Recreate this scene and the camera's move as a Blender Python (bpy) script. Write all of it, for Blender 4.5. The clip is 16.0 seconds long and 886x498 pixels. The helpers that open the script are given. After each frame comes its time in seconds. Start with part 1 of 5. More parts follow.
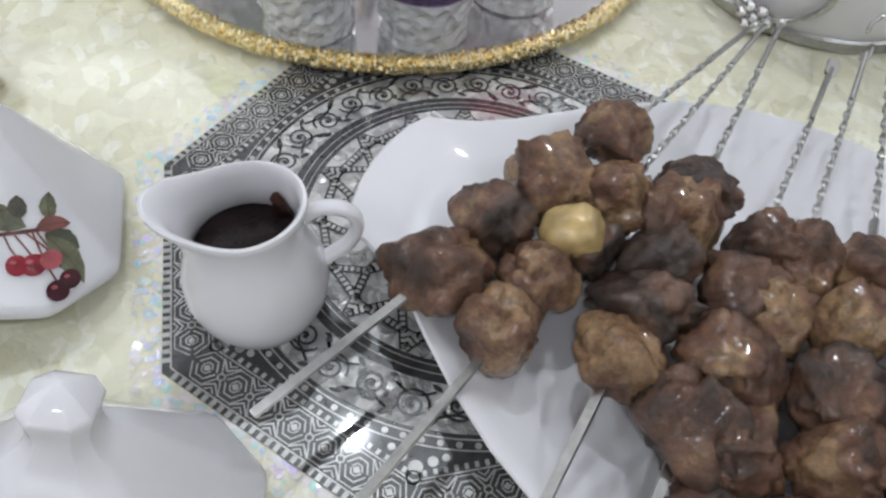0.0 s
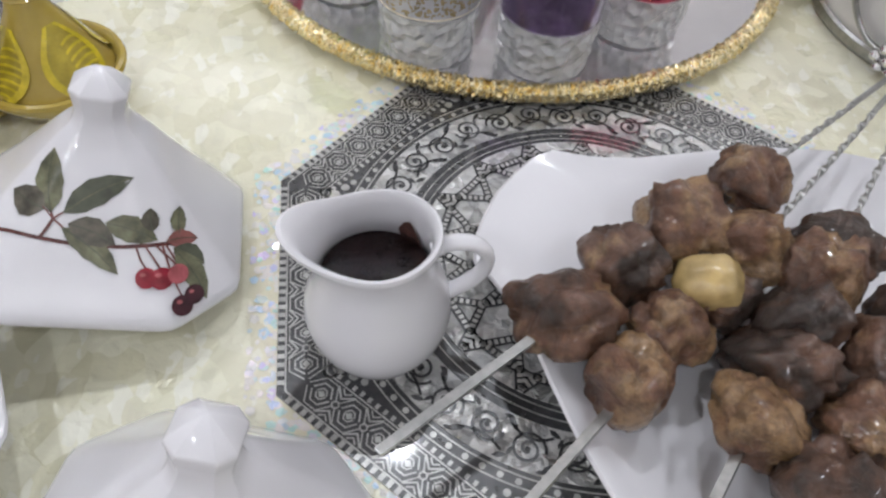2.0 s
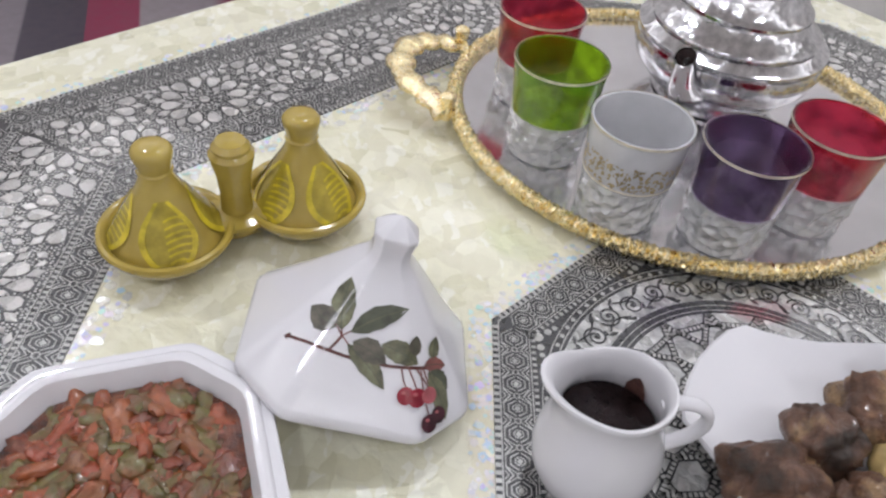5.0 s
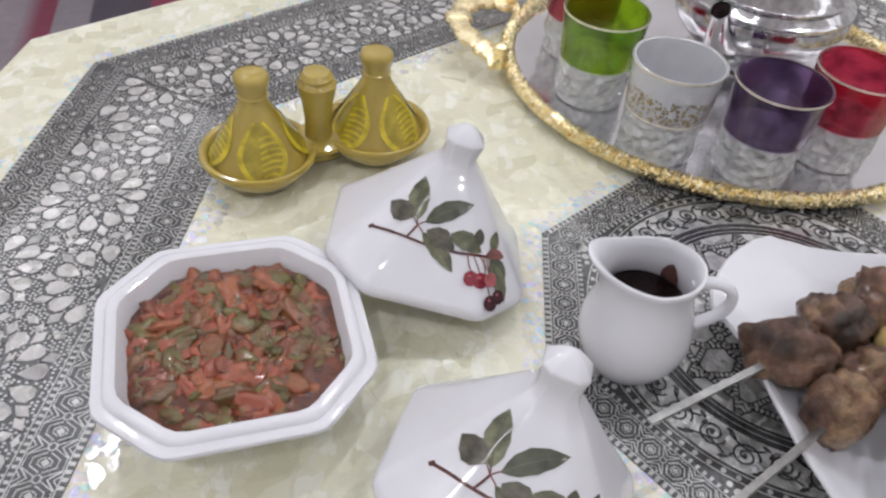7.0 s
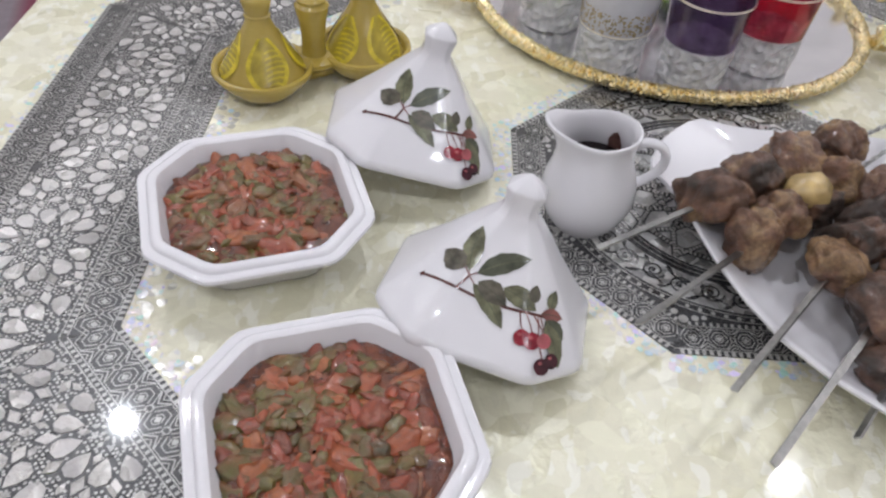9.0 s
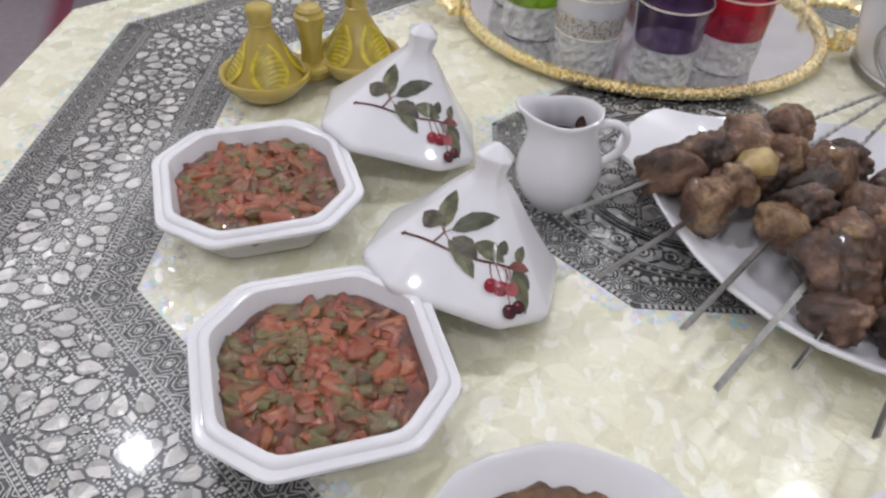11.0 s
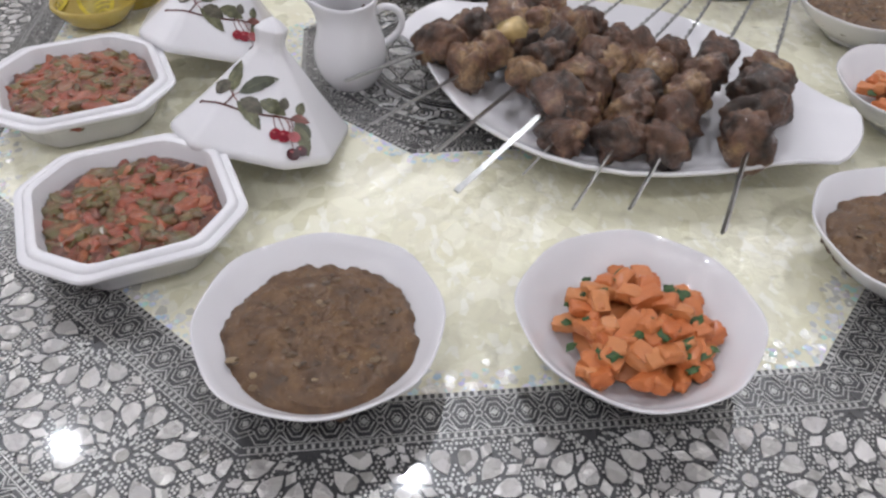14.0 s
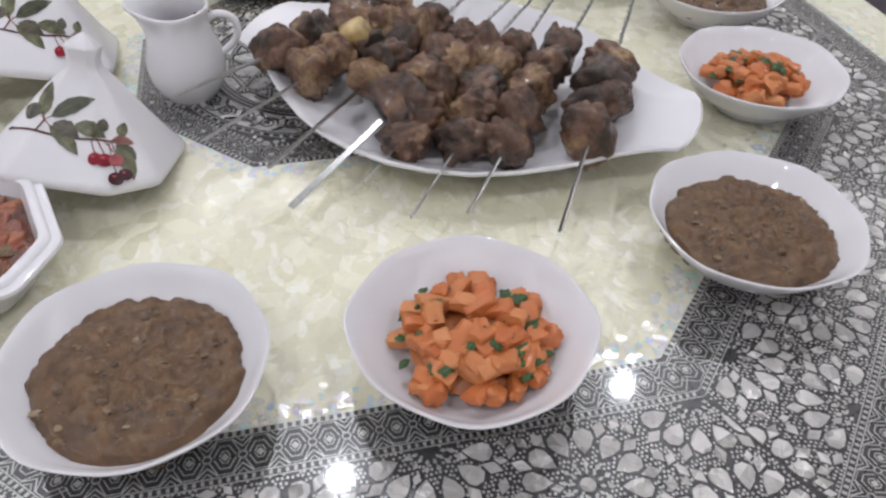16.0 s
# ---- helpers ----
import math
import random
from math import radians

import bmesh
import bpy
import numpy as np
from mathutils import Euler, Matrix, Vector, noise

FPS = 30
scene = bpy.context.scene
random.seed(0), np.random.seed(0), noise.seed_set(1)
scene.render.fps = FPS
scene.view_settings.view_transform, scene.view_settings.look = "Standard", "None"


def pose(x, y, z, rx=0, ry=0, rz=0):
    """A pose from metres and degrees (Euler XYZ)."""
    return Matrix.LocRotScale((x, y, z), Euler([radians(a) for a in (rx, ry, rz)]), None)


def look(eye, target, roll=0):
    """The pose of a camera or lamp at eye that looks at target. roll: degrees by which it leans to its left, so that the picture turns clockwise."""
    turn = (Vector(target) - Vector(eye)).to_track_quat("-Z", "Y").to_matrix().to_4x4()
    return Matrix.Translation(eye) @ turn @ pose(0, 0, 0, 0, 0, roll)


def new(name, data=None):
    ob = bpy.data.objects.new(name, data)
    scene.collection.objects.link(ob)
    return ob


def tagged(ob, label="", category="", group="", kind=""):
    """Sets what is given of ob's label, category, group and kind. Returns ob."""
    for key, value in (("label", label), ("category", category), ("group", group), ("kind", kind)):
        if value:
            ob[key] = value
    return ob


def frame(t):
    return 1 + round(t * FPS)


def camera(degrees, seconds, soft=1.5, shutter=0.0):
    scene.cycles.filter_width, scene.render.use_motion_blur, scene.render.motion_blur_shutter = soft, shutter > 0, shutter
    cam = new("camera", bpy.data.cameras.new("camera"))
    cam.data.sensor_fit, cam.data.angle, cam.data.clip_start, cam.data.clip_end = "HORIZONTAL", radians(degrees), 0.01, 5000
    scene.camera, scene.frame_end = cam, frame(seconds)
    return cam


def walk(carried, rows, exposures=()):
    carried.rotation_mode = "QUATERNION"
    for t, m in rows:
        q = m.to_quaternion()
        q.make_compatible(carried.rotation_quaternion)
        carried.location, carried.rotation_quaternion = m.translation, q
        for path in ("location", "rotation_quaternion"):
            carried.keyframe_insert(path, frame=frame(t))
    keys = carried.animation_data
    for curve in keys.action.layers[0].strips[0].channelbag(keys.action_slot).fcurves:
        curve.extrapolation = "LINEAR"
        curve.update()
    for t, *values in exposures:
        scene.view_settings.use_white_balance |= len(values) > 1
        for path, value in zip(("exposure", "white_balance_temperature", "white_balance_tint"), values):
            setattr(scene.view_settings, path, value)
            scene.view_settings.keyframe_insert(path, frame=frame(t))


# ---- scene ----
cam = camera(60.0, 16.0, soft=2.4)
PATH = [
    (0, (0.019, 0.021, 0.249), (0.05, 1.252, -1.327), 6.1),
    (0.5, (0.001, 0.047, 0.24), (-0.036, 1.251, -1.357), 6.1),
    (1, (-0.001, 0.046, 0.243), (-0.075, 1.248, -1.354), 5.4),
    (1.5, (-0.006, 0.041, 0.243), (-0.092, 1.264, -1.337), 5.3),
    (2, (-0.009, 0.03, 0.247), (-0.111, 1.269, -1.32), 5.3),
    (2.5, (-0.025, 0.021, 0.251), (-0.17, 1.278, -1.297), 4.9),
    (3, (-0.047, 0.017, 0.256), (-0.266, 1.287, -1.273), 4.7),
    (3.5, (-0.066, 0.01, 0.262), (-0.313, 1.309, -1.239), 5.9),
    (4, (-0.074, 0.0, 0.273), (-0.317, 1.354, -1.179), 8.5),
    (4.2, (-0.077, 0.003, 0.278), (-0.33, 1.397, -1.134), 8.5),
    (6.3, (-0.074, -0.045, 0.282), (-0.457, 1.375, -1.073), 6.1),
    (6.5, (-0.075, -0.052, 0.281), (-0.463, 1.355, -1.087), 6.0),
    (7, (-0.068, -0.074, 0.283), (-0.448, 1.327, -1.094), 6.1),
    (7.5, (-0.06, -0.096, 0.283), (-0.43, 1.298, -1.102), 5.9),
    (8, (-0.058, -0.119, 0.284), (-0.419, 1.272, -1.107), 5.7),
    (8.5, (-0.051, -0.135, 0.282), (-0.391, 1.254, -1.116), 5.2),
    (9, (-0.039, -0.161, 0.286), (-0.375, 1.238, -1.104), 5.2),
    (9.2, (-0.035, -0.168, 0.284), (-0.362, 1.227, -1.111), 5.4),
    (11.3, (-0.001, -0.221, 0.289), (-0.396, 1.257, -1.0), 3.1),
    (11.5, (0.004, -0.23, 0.291), (-0.375, 1.262, -0.986), 3.1),
    (12, (0.026, -0.257, 0.286), (-0.312, 1.232, -1.006), 2.8),
    (12.5, (0.048, -0.281, 0.284), (-0.271, 1.205, -1.016), 2.4),
    (13, (0.069, -0.295, 0.283), (-0.23, 1.178, -1.037), 2.0),
    (13.5, (0.086, -0.299, 0.283), (-0.179, 1.163, -1.055), 1.9),
    (14, (0.097, -0.298, 0.284), (-0.117, 1.168, -1.06), 1.6),
    (14.5, (0.102, -0.299, 0.289), (-0.101, 1.182, -1.04), 1.5),
    (15, (0.12, -0.293, 0.284), (-0.004, 1.181, -1.063), 2.2),
    (15.5, (0.134, -0.283, 0.283), (0.097, 1.191, -1.068), 2.6),
    (16, (0.14, -0.275, 0.284), (0.119, 1.194, -1.074), 2.2),
]
# the white balance settles from bluish to neutral over the first seconds
walk(cam, [(t, look(eye, target, roll)) for t, eye, target, roll in PATH], [(0, 0.0, 6330, 4.5), (0.7, 0.0, 6420, 6), (2, 0.0, 6470, 8), (3.5, 0.0, 6500, 10), (16, 0.0, 6500, 10)])

# ---------------------------------------------------------------- world and lamps
world = bpy.data.worlds.new("room_world")
scene.world = world
world.use_nodes = True
world.node_tree.nodes["Background"].inputs[0].default_value = (0.9, 0.95, 1.0, 1)
world.node_tree.nodes["Background"].inputs[1].default_value = 0.05

CEIL, FLOOR = 1.75, -0.75
# lamps at y < 0 are unseen, added as fill from the near side
LAMPS = [(-0.15, 0.90), (-1.20, 0.82), (0.72, 1.29), (-0.25, -0.9), (1.0, -0.6), (-1.3, -0.8)]
LAMP_POWER = 6.7
for x, y in LAMPS:
    data = bpy.data.lights.new("downlight_lamp", "AREA")
    data.shape, data.size, data.energy, data.color = "DISK", 0.042, LAMP_POWER * (1.0 if y > 0 else 0.85), (0.935, 0.967, 1.06)
    new("downlight_lamp", data).matrix_world = pose(x, y, CEIL - 0.022)
# added fill: unseen strips on the ledge round the ceiling, shining up at it
COVE_FILL = 12.0
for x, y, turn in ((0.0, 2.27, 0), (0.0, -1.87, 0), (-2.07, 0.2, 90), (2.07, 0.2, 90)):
    data = bpy.data.lights.new("cove_fill_lamp", "AREA")
    data.shape, data.size, data.size_y, data.energy, data.color = "RECTANGLE", 3.9, 0.05, COVE_FILL, (0.935, 0.967, 1.06)
    new("cove_fill_lamp", data).matrix_world = pose(x, y, CEIL - 0.245, 180, 0, turn)


# ---------------------------------------------------------------- materials
class Mat:
    """A node material; the methods give its nodes."""

    def __init__(self, name):
        self.m = bpy.data.materials.new(name)
        self.m.use_nodes = True
        self.t = self.m.node_tree
        self.b = self.t.nodes["Principled BSDF"]
        self.co = self.t.nodes.new("ShaderNodeTexCoord").outputs["Object"]

    def node(self, kind, **values):
        n = self.t.nodes.new(kind)
        for k, v in values.items():
            key = k.replace("_", " ")
            if isinstance(v, bpy.types.NodeSocket):
                self.t.links.new(v, n.inputs[key])
            else:
                n.inputs[key].default_value = v
        return n

    def noise(self, scale, detail=4, rough=0.55, co=None):
        return self.node("ShaderNodeTexNoise", Vector=co or self.co, Scale=scale, Detail=detail, Roughness=rough).outputs["Fac"]

    def voronoi(self, scale, out="Color", feature="F1", co=None):
        n = self.node("ShaderNodeTexVoronoi", Vector=co or self.co, Scale=scale)
        n.feature = feature
        return n.outputs[out]

    def ramp(self, fac, stops):
        n = self.node("ShaderNodeValToRGB", Fac=fac)
        e = n.color_ramp.elements
        while len(e) < len(stops):
            e.new(0.5)
        for el, (p, c) in zip(e, stops):
            el.position, el.color = p, (*c, 1)
        return n.outputs["Color"]

    def mix(self, fac, a, b, how="MIX"):
        n = self.t.nodes.new("ShaderNodeMix")
        n.data_type, n.blend_type = "RGBA", how
        for i, v in ((0, fac), (6, a), (7, b)):
            if isinstance(v, bpy.types.NodeSocket):
                self.t.links.new(v, n.inputs[i])
            else:
                n.inputs[i].default_value = v if i == 0 else (*v, 1)
        return n.outputs[2]

    def math(self, op, a, b=0.5):
        n = self.t.nodes.new("ShaderNodeMath")
        n.operation = op
        for i, v in ((0, a), (1, b)):
            if isinstance(v, bpy.types.NodeSocket):
                self.t.links.new(v, n.inputs[i])
            else:
                n.inputs[i].default_value = v
        return n.outputs[0]

    def bump(self, height, strength=0.3, dist=0.001):
        n = self.node("ShaderNodeBump", Height=height, Strength=strength, Distance=dist)
        self.t.links.new(n.outputs["Normal"], self.b.inputs["Normal"])
        return self

    def set(self, **values):
        for k, v in values.items():
            key = k.replace("_", " ")
            if isinstance(v, bpy.types.NodeSocket):
                self.t.links.new(v, self.b.inputs[key])
            else:
                self.b.inputs[key].default_value = (*v, 1) if isinstance(v, tuple) else v
        return self


def plain(name, color, rough=0.4, metal=0.0, var=0.12, scale=60, bump=0.05, **more):
    m = Mat(name)
    n = m.noise(scale)
    lo, hi = tuple(c * (1 - var) for c in color), tuple(min(1, c * (1 + var)) for c in color)
    m.set(Base_Color=m.ramp(n, [(0.3, lo), (0.7, hi)]), Roughness=rough, Metallic=metal, **more)
    if bump:
        m.bump(m.noise(scale * 6, 3), bump, 0.0006)
    return m.m


def pearl(name, light, dark, scale, rough=0.22, tint=0.5, flecks=False, metal=0.0, relief=0.0035):
    """Mother-of-pearl chips in clear lacquer: each chip has its own tone and tilt."""
    m = Mat(name)
    apart = m.t.nodes.new("ShaderNodeVectorMath")
    apart.operation = "MULTIPLY_ADD"
    for i in range(3):
        apart.inputs[1].default_value[i] = (3.1, 1.7, 0.0)[i]
    m.t.links.new(m.t.nodes.new("ShaderNodeObjectInfo").outputs["Random"], apart.inputs[0])
    m.t.links.new(m.co, apart.inputs[2])
    m.co = apart.outputs[0]
    warp = m.node("ShaderNodeTexNoise", Vector=m.co, Scale=scale * 0.5, Detail=2.0).outputs["Color"]
    v = m.node("ShaderNodeVectorMath", )
    v.operation = "MULTIPLY_ADD"
    m.t.links.new(warp, v.inputs[0])
    v.inputs[1].default_value = (0.9 / scale,) * 3
    m.t.links.new(m.co, v.inputs[2])
    co = v.outputs[0]
    cell = m.voronoi(scale, co=co)
    grey = m.node("ShaderNodeSeparateColor", Color=cell).outputs["Red"]
    g2 = m.node("ShaderNodeSeparateColor", Color=cell).outputs["Green"]
    base = m.ramp(grey, [(0.05, dark), (0.5, tuple((a + b) / 2 for a, b in zip(light, dark))), (0.95, light)])
    wave = m.noise(scale * 2.2, 5, 0.6, co=co)
    base = m.mix(m.math("MULTIPLY", wave, 0.5), base, light)
    base = m.mix(m.math("MULTIPLY", g2, tint * 0.25), base, (0.72, 0.68, 0.74))
    if flecks:
        stretch = m.node("ShaderNodeMapping", Vector=co, Scale=(1.0, 0.55, 1.0), Rotation=(0.0, 0.0, 0.6)).outputs[0]
        small = m.node("ShaderNodeSeparateColor", Color=m.voronoi(scale * 2.6, co=stretch))
        # the sparkle of single small chips, put into the colour as pale flecks
        bright = m.math("MULTIPLY", m.math("GREATER_THAN", small.outputs["Red"], 0.80), m.math("GREATER_THAN", m.noise(scale * 0.45, 3), 0.47))
        base = m.mix(m.math("MULTIPLY", bright, 0.38), base, (0.97, 0.97, 0.92))
        base = m.mix(m.math("MULTIPLY", m.math("LESS_THAN", small.outputs["Green"], 0.12), 0.22), base, (0.62, 0.60, 0.46))
    m.set(Base_Color=base, Roughness=m.math("MULTIPLY_ADD", g2, 0.25), Metallic=metal, Coat_Weight=1.0, Coat_Roughness=0.05, Specular_IOR_Level=0.5)
    m.b.inputs["Sheen Weight"].default_value = 0.0
    mad = m.b.inputs["Roughness"].links[0].from_node
    mad.inputs[2].default_value = rough
    tilt = m.node("ShaderNodeSeparateColor", Color=cell).outputs["Blue"]
    slope = m.math("MULTIPLY", m.noise(scale * 1.3, 3, 0.5, co=co), m.math("ADD", tilt, 0.3))
    return m.bump(slope, 0.6, relief).m


PORCELAIN = plain("white_porcelain", (0.725, 0.712, 0.73), 0.06, var=0.02, scale=15, bump=0.02, Coat_Weight=0.0)
FIELD = pearl("cream_pearl_field", (0.82, 0.80, 0.61), (0.66, 0.63, 0.43), 85, flecks=True)
PETAL = pearl("white_pearl_petal", (0.63, 0.61, 0.575), (0.25, 0.24, 0.22), 130, tint=0.8, metal=0.35, relief=0.006)
GREYPEARL = pearl("grey_pearl_ground", (0.60, 0.595, 0.57), (0.20, 0.205, 0.195), 150, tint=0.6, metal=0.45, relief=0.007)
BLACK = plain("black_filigree_lacquer", (0.042, 0.042, 0.044), 0.26, var=0.4, scale=300, bump=0.15, Coat_Weight=1.0, Coat_Roughness=0.05)
SILVER = plain("silver_inlay_line", (0.42, 0.41, 0.39), 0.3, 0.25, var=0.25, scale=260, bump=0.1, Coat_Weight=1.0, Coat_Roughness=0.05)
STEEL = plain("brushed_steel", (0.42, 0.42, 0.41), 0.28, 1.0, var=0.15, scale=300, bump=0.08)
CHROME = plain("bright_chrome", (0.78, 0.78, 0.80), 0.08, 1.0, var=0.06, scale=120, bump=0.05)
GOLD = Mat("chased_gold")
# shaded recesses and bright sparkle are put into the gold's colour
GOLD.set(Base_Color=GOLD.ramp(GOLD.noise(430, 3), [(0.30, (0.80, 0.58, 0.26)), (0.46, (1.0, 0.84, 0.48)), (0.7, (1.0, 0.93, 0.68))]), Roughness=0.15, Metallic=1.0)
GOLD.bump(GOLD.noise(430, 2), 0.7, 0.0018)
GOLD = GOLD.m
CHASED = Mat("chased_silver")
CHASED.set(Base_Color=CHASED.ramp(CHASED.noise(200), [(0.35, (0.55, 0.55, 0.57)), (0.65, (0.86, 0.86, 0.88))]), Roughness=0.12, Metallic=1.0)
CHASED.bump(CHASED.noise(90, 3), 0.5, 0.002)
CHASED = CHASED.m


# ---------------------------------------------------------------- mesh helpers
def thing(name, m, label, category, group=""):
    ob = new(name)
    ob.empty_display_size = 0.02
    ob.matrix_world = m
    return tagged(ob, label, category, group)


def mesh_of(bm, name, mat, smooth=True):
    bmesh.ops.recalc_face_normals(bm, faces=bm.faces)
    me = bpy.data.meshes.new(name)
    bm.to_mesh(me)
    bm.free()
    for mm in mat if isinstance(mat, (list, tuple)) else [mat]:
        me.materials.append(mm)
    if smooth:
        me.shade_smooth()
        if smooth != "soft":
            me.set_sharp_from_angle(angle=radians(38))
    return me


def part(name, bm, mat, parent, label="", m=None, smooth=True):
    """Links a bmesh, or a mesh that is shared, as one object under a thing or a part."""
    me = bm if isinstance(bm, bpy.types.Mesh) else mesh_of(bm, name, mat, smooth)
    ob = new(name, me)
    ob.parent = parent
    if m is not None:
        ob.matrix_basis = m
    return tagged(ob, label)


def loft(rings, cap0=True, cap1=True, closed=True, bm=None):
    """Faces between rings of points; the ends are closed by caps."""
    bm = bm or bmesh.new()
    vs = [[bm.verts.new(p) for p in r] for r in rings]
    for a, b in zip(vs, vs[1:]):
        n = len(a)
        for i in range(n if closed else n - 1):
            j = (i + 1) % n
            bm.faces.new((a[i], a[j], b[j], b[i]))
    if cap0:
        bm.faces.new(vs[0][::-1])
    if cap1:
        bm.faces.new(vs[-1])
    return bm


def circle(r, z, n=48, x=0.0, y=0.0):
    return [(x + r * math.cos(2 * math.pi * i / n), y + r * math.sin(2 * math.pi * i / n), z) for i in range(n)]


def lathe(profile, n=48, cap0=True, cap1=True, bm=None, x=0.0, y=0.0):
    return loft([circle(r, z, n, x, y) for r, z in profile], cap0, cap1, bm=bm)


def cut_square(s, c, z):
    """A square of half width s with its corners cut by c."""
    p = [(s, -s + c), (s, s - c), (s - c, s), (-s + c, s), (-s, s - c), (-s, -s + c), (-s + c, -s), (s - c, -s)]
    return [(x, y, z) for x, y in p]


def rounded(ring, r=0.004, k=3):
    """The ring with its corners rounded by k points each."""
    out, n = [], len(ring)
    for i in range(n):
        a, p, b = Vector(ring[i - 1]), Vector(ring[i]), Vector(ring[(i + 1) % n])
        u, v = (a - p).normalized() * r, (b - p).normalized() * r
        for s in range(k):
            f = s / (k - 1)
            out.append(tuple(p + u * (1 - f) ** 2 + v * f**2))
    return out


def tube(points, r, n=10, bm=None, flat=1.0, twist=0.0, caps=True):
    """A bar along points; r is one radius or one for each point."""
    pts = [Vector(p) for p in points]
    rs = r if isinstance(r, (list, tuple)) else [r] * len(pts)
    rings, side = [], None
    for i, p in enumerate(pts):
        d = (pts[min(i + 1, len(pts) - 1)] - pts[max(i - 1, 0)]).normalized()
        if side is None:
            side = d.cross((0, 0, 1)) if abs(d.z) < 0.9 else d.cross((0, 1, 0))
        side = (side - d * side.dot(d)).normalized()
        up = side.cross(d)
        ring = []
        for k in range(n):
            a = 2 * math.pi * k / n + math.pi / n
            x, y = math.cos(a) * rs[i], math.sin(a) * rs[i] * flat
            c, s = math.cos(twist * i), math.sin(twist * i)
            ring.append(p + side * (x * c - y * s) + up * (x * s + y * c))
        rings.append(ring)
    return loft(rings, caps, caps, bm=bm)


def box(x0, y0, z0, x1, y1, z1, bm=None):
    return loft([[(x0, y0, z), (x1, y0, z), (x1, y1, z), (x0, y1, z)] for z in (z0, z1)], bm=bm)


def lump(size, seed, rough=0.25, subdiv=3, freq=1.6, bm=None, at=(0, 0, 0), chop=0.0, crag=0.0):
    """An uneven lump of half sizes size; chop flattens it like a cut cube."""
    own = bmesh.new()
    bmesh.ops.create_icosphere(own, subdivisions=subdiv, radius=1)
    off = Vector((seed * 7.13, seed * 3.71, seed * 5.19))
    for v in own.verts:
        d = v.co.normalized()
        if chop:
            big = max(abs(c) for c in d)
            d = d * (1 - chop) + d / big * chop * 0.86
        k = 1 + rough * noise.fractal(d * freq + off, 0.9, 2.0, 4)
        if crag:
            k -= crag * max(0.0, 0.16 - abs(noise.noise(d * 1.3 + off * 1.7))) * 2.0
            k += crag * (0.09 * noise.noise(d * 3.4 + off) + 0.03 * noise.noise(d * 9.0 - off))
        v.co = Vector(at) + Vector((d.x * size[0], d.y * size[1], d.z * size[2])) * k
    if bm is None:
        return own
    me = bpy.data.meshes.new("tmp")
    own.to_mesh(me)
    own.free()
    bm.from_mesh(me)
    bpy.data.meshes.remove(me)
    return bm


# ---------------------------------------------------------------- the room
def room():
    wall = plain("off_white_wall_paint", (0.82, 0.80, 0.78), 0.7, scale=8, bump=0.1)
    tile = plain("beige_floor_tile", (0.50, 0.45, 0.41), 0.35, var=0.18, scale=9)
    X0, X1, Y0, Y1, T = -2.2, 2.2, -2.0, 2.4, 0.12
    part_of = {}
    for name, b, mat in (
        ("floor", (X0, Y0, FLOOR - T, X1, Y1, FLOOR), tile), ("ceiling", (X0, Y0, CEIL, X1, Y1, CEIL + T), wall),
        ("wall_north", (X0 - T, Y1, FLOOR - T, X1 + T, Y1 + T, CEIL + T), wall), ("wall_south", (X0 - T, Y0 - T, FLOOR - T, X1 + T, Y0, CEIL + T), wall),
        ("wall_west", (X0 - T, Y0, FLOOR - T, X0, Y1, CEIL + T), wall), ("wall_east", (X1, Y0, FLOOR - T, X1 + T, Y1, CEIL + T), wall),
    ):
        part_of[name] = part(name, box(*b), mat, None, smooth=False)
        tagged(part_of[name], "plain painted room surface" if name != "floor" else "beige tiled floor under the table", name.split("_")[0], kind="structure")
    # cove ledge round the ceiling, unseen, added along with the fill strips
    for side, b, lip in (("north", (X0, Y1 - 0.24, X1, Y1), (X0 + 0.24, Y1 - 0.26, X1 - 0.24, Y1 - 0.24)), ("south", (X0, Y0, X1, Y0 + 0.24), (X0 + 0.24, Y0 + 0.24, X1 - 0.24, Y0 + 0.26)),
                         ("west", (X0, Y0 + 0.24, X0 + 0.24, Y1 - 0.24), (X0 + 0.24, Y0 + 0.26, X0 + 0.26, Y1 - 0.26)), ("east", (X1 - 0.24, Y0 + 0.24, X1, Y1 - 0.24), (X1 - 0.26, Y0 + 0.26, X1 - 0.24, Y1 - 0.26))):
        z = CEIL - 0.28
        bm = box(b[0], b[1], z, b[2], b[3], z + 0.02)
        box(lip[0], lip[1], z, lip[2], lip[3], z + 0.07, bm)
        tagged(part("trim_" + side, bm, wall, None, smooth=False), "plain white plaster ledge, unseen, added to carry the fill strips", "trim", kind="structure")
    ring = lathe([(0.085, 0.0), (0.105, 0.0), (0.105, -0.006), (0.1, -0.012), (0.085, -0.014), (0.082, -0.004), (0.085, 0.0)], cap0=False, cap1=False)
    ring = mesh_of(ring, "ring", PORCELAIN)
    # the added near-side lamps get the same ring as the others
    for x, y in LAMPS:
        lamp = thing("downlight", pose(x, y, CEIL), "round white recessed ceiling downlight", "ceiling light", "ceiling downlights")
        part("trim_ring", ring, None, lamp)


room()


# ---------------------------------------------------------------- the table
CX, CY, TURN8 = 0.034, 0.231, 15.3
A_FIELD, A_DIAMOND, A_STARS, A_OUTER, A_EDGE = 0.314, 0.338, 0.402, 0.424, 0.481


def octagon(a, z, turn=22.5, n=8):
    r = a / math.cos(math.pi / 8)
    return [(r * math.cos(math.radians(turn + 45 * k)), r * math.sin(math.radians(turn + 45 * k)), z) for k in range(n)]


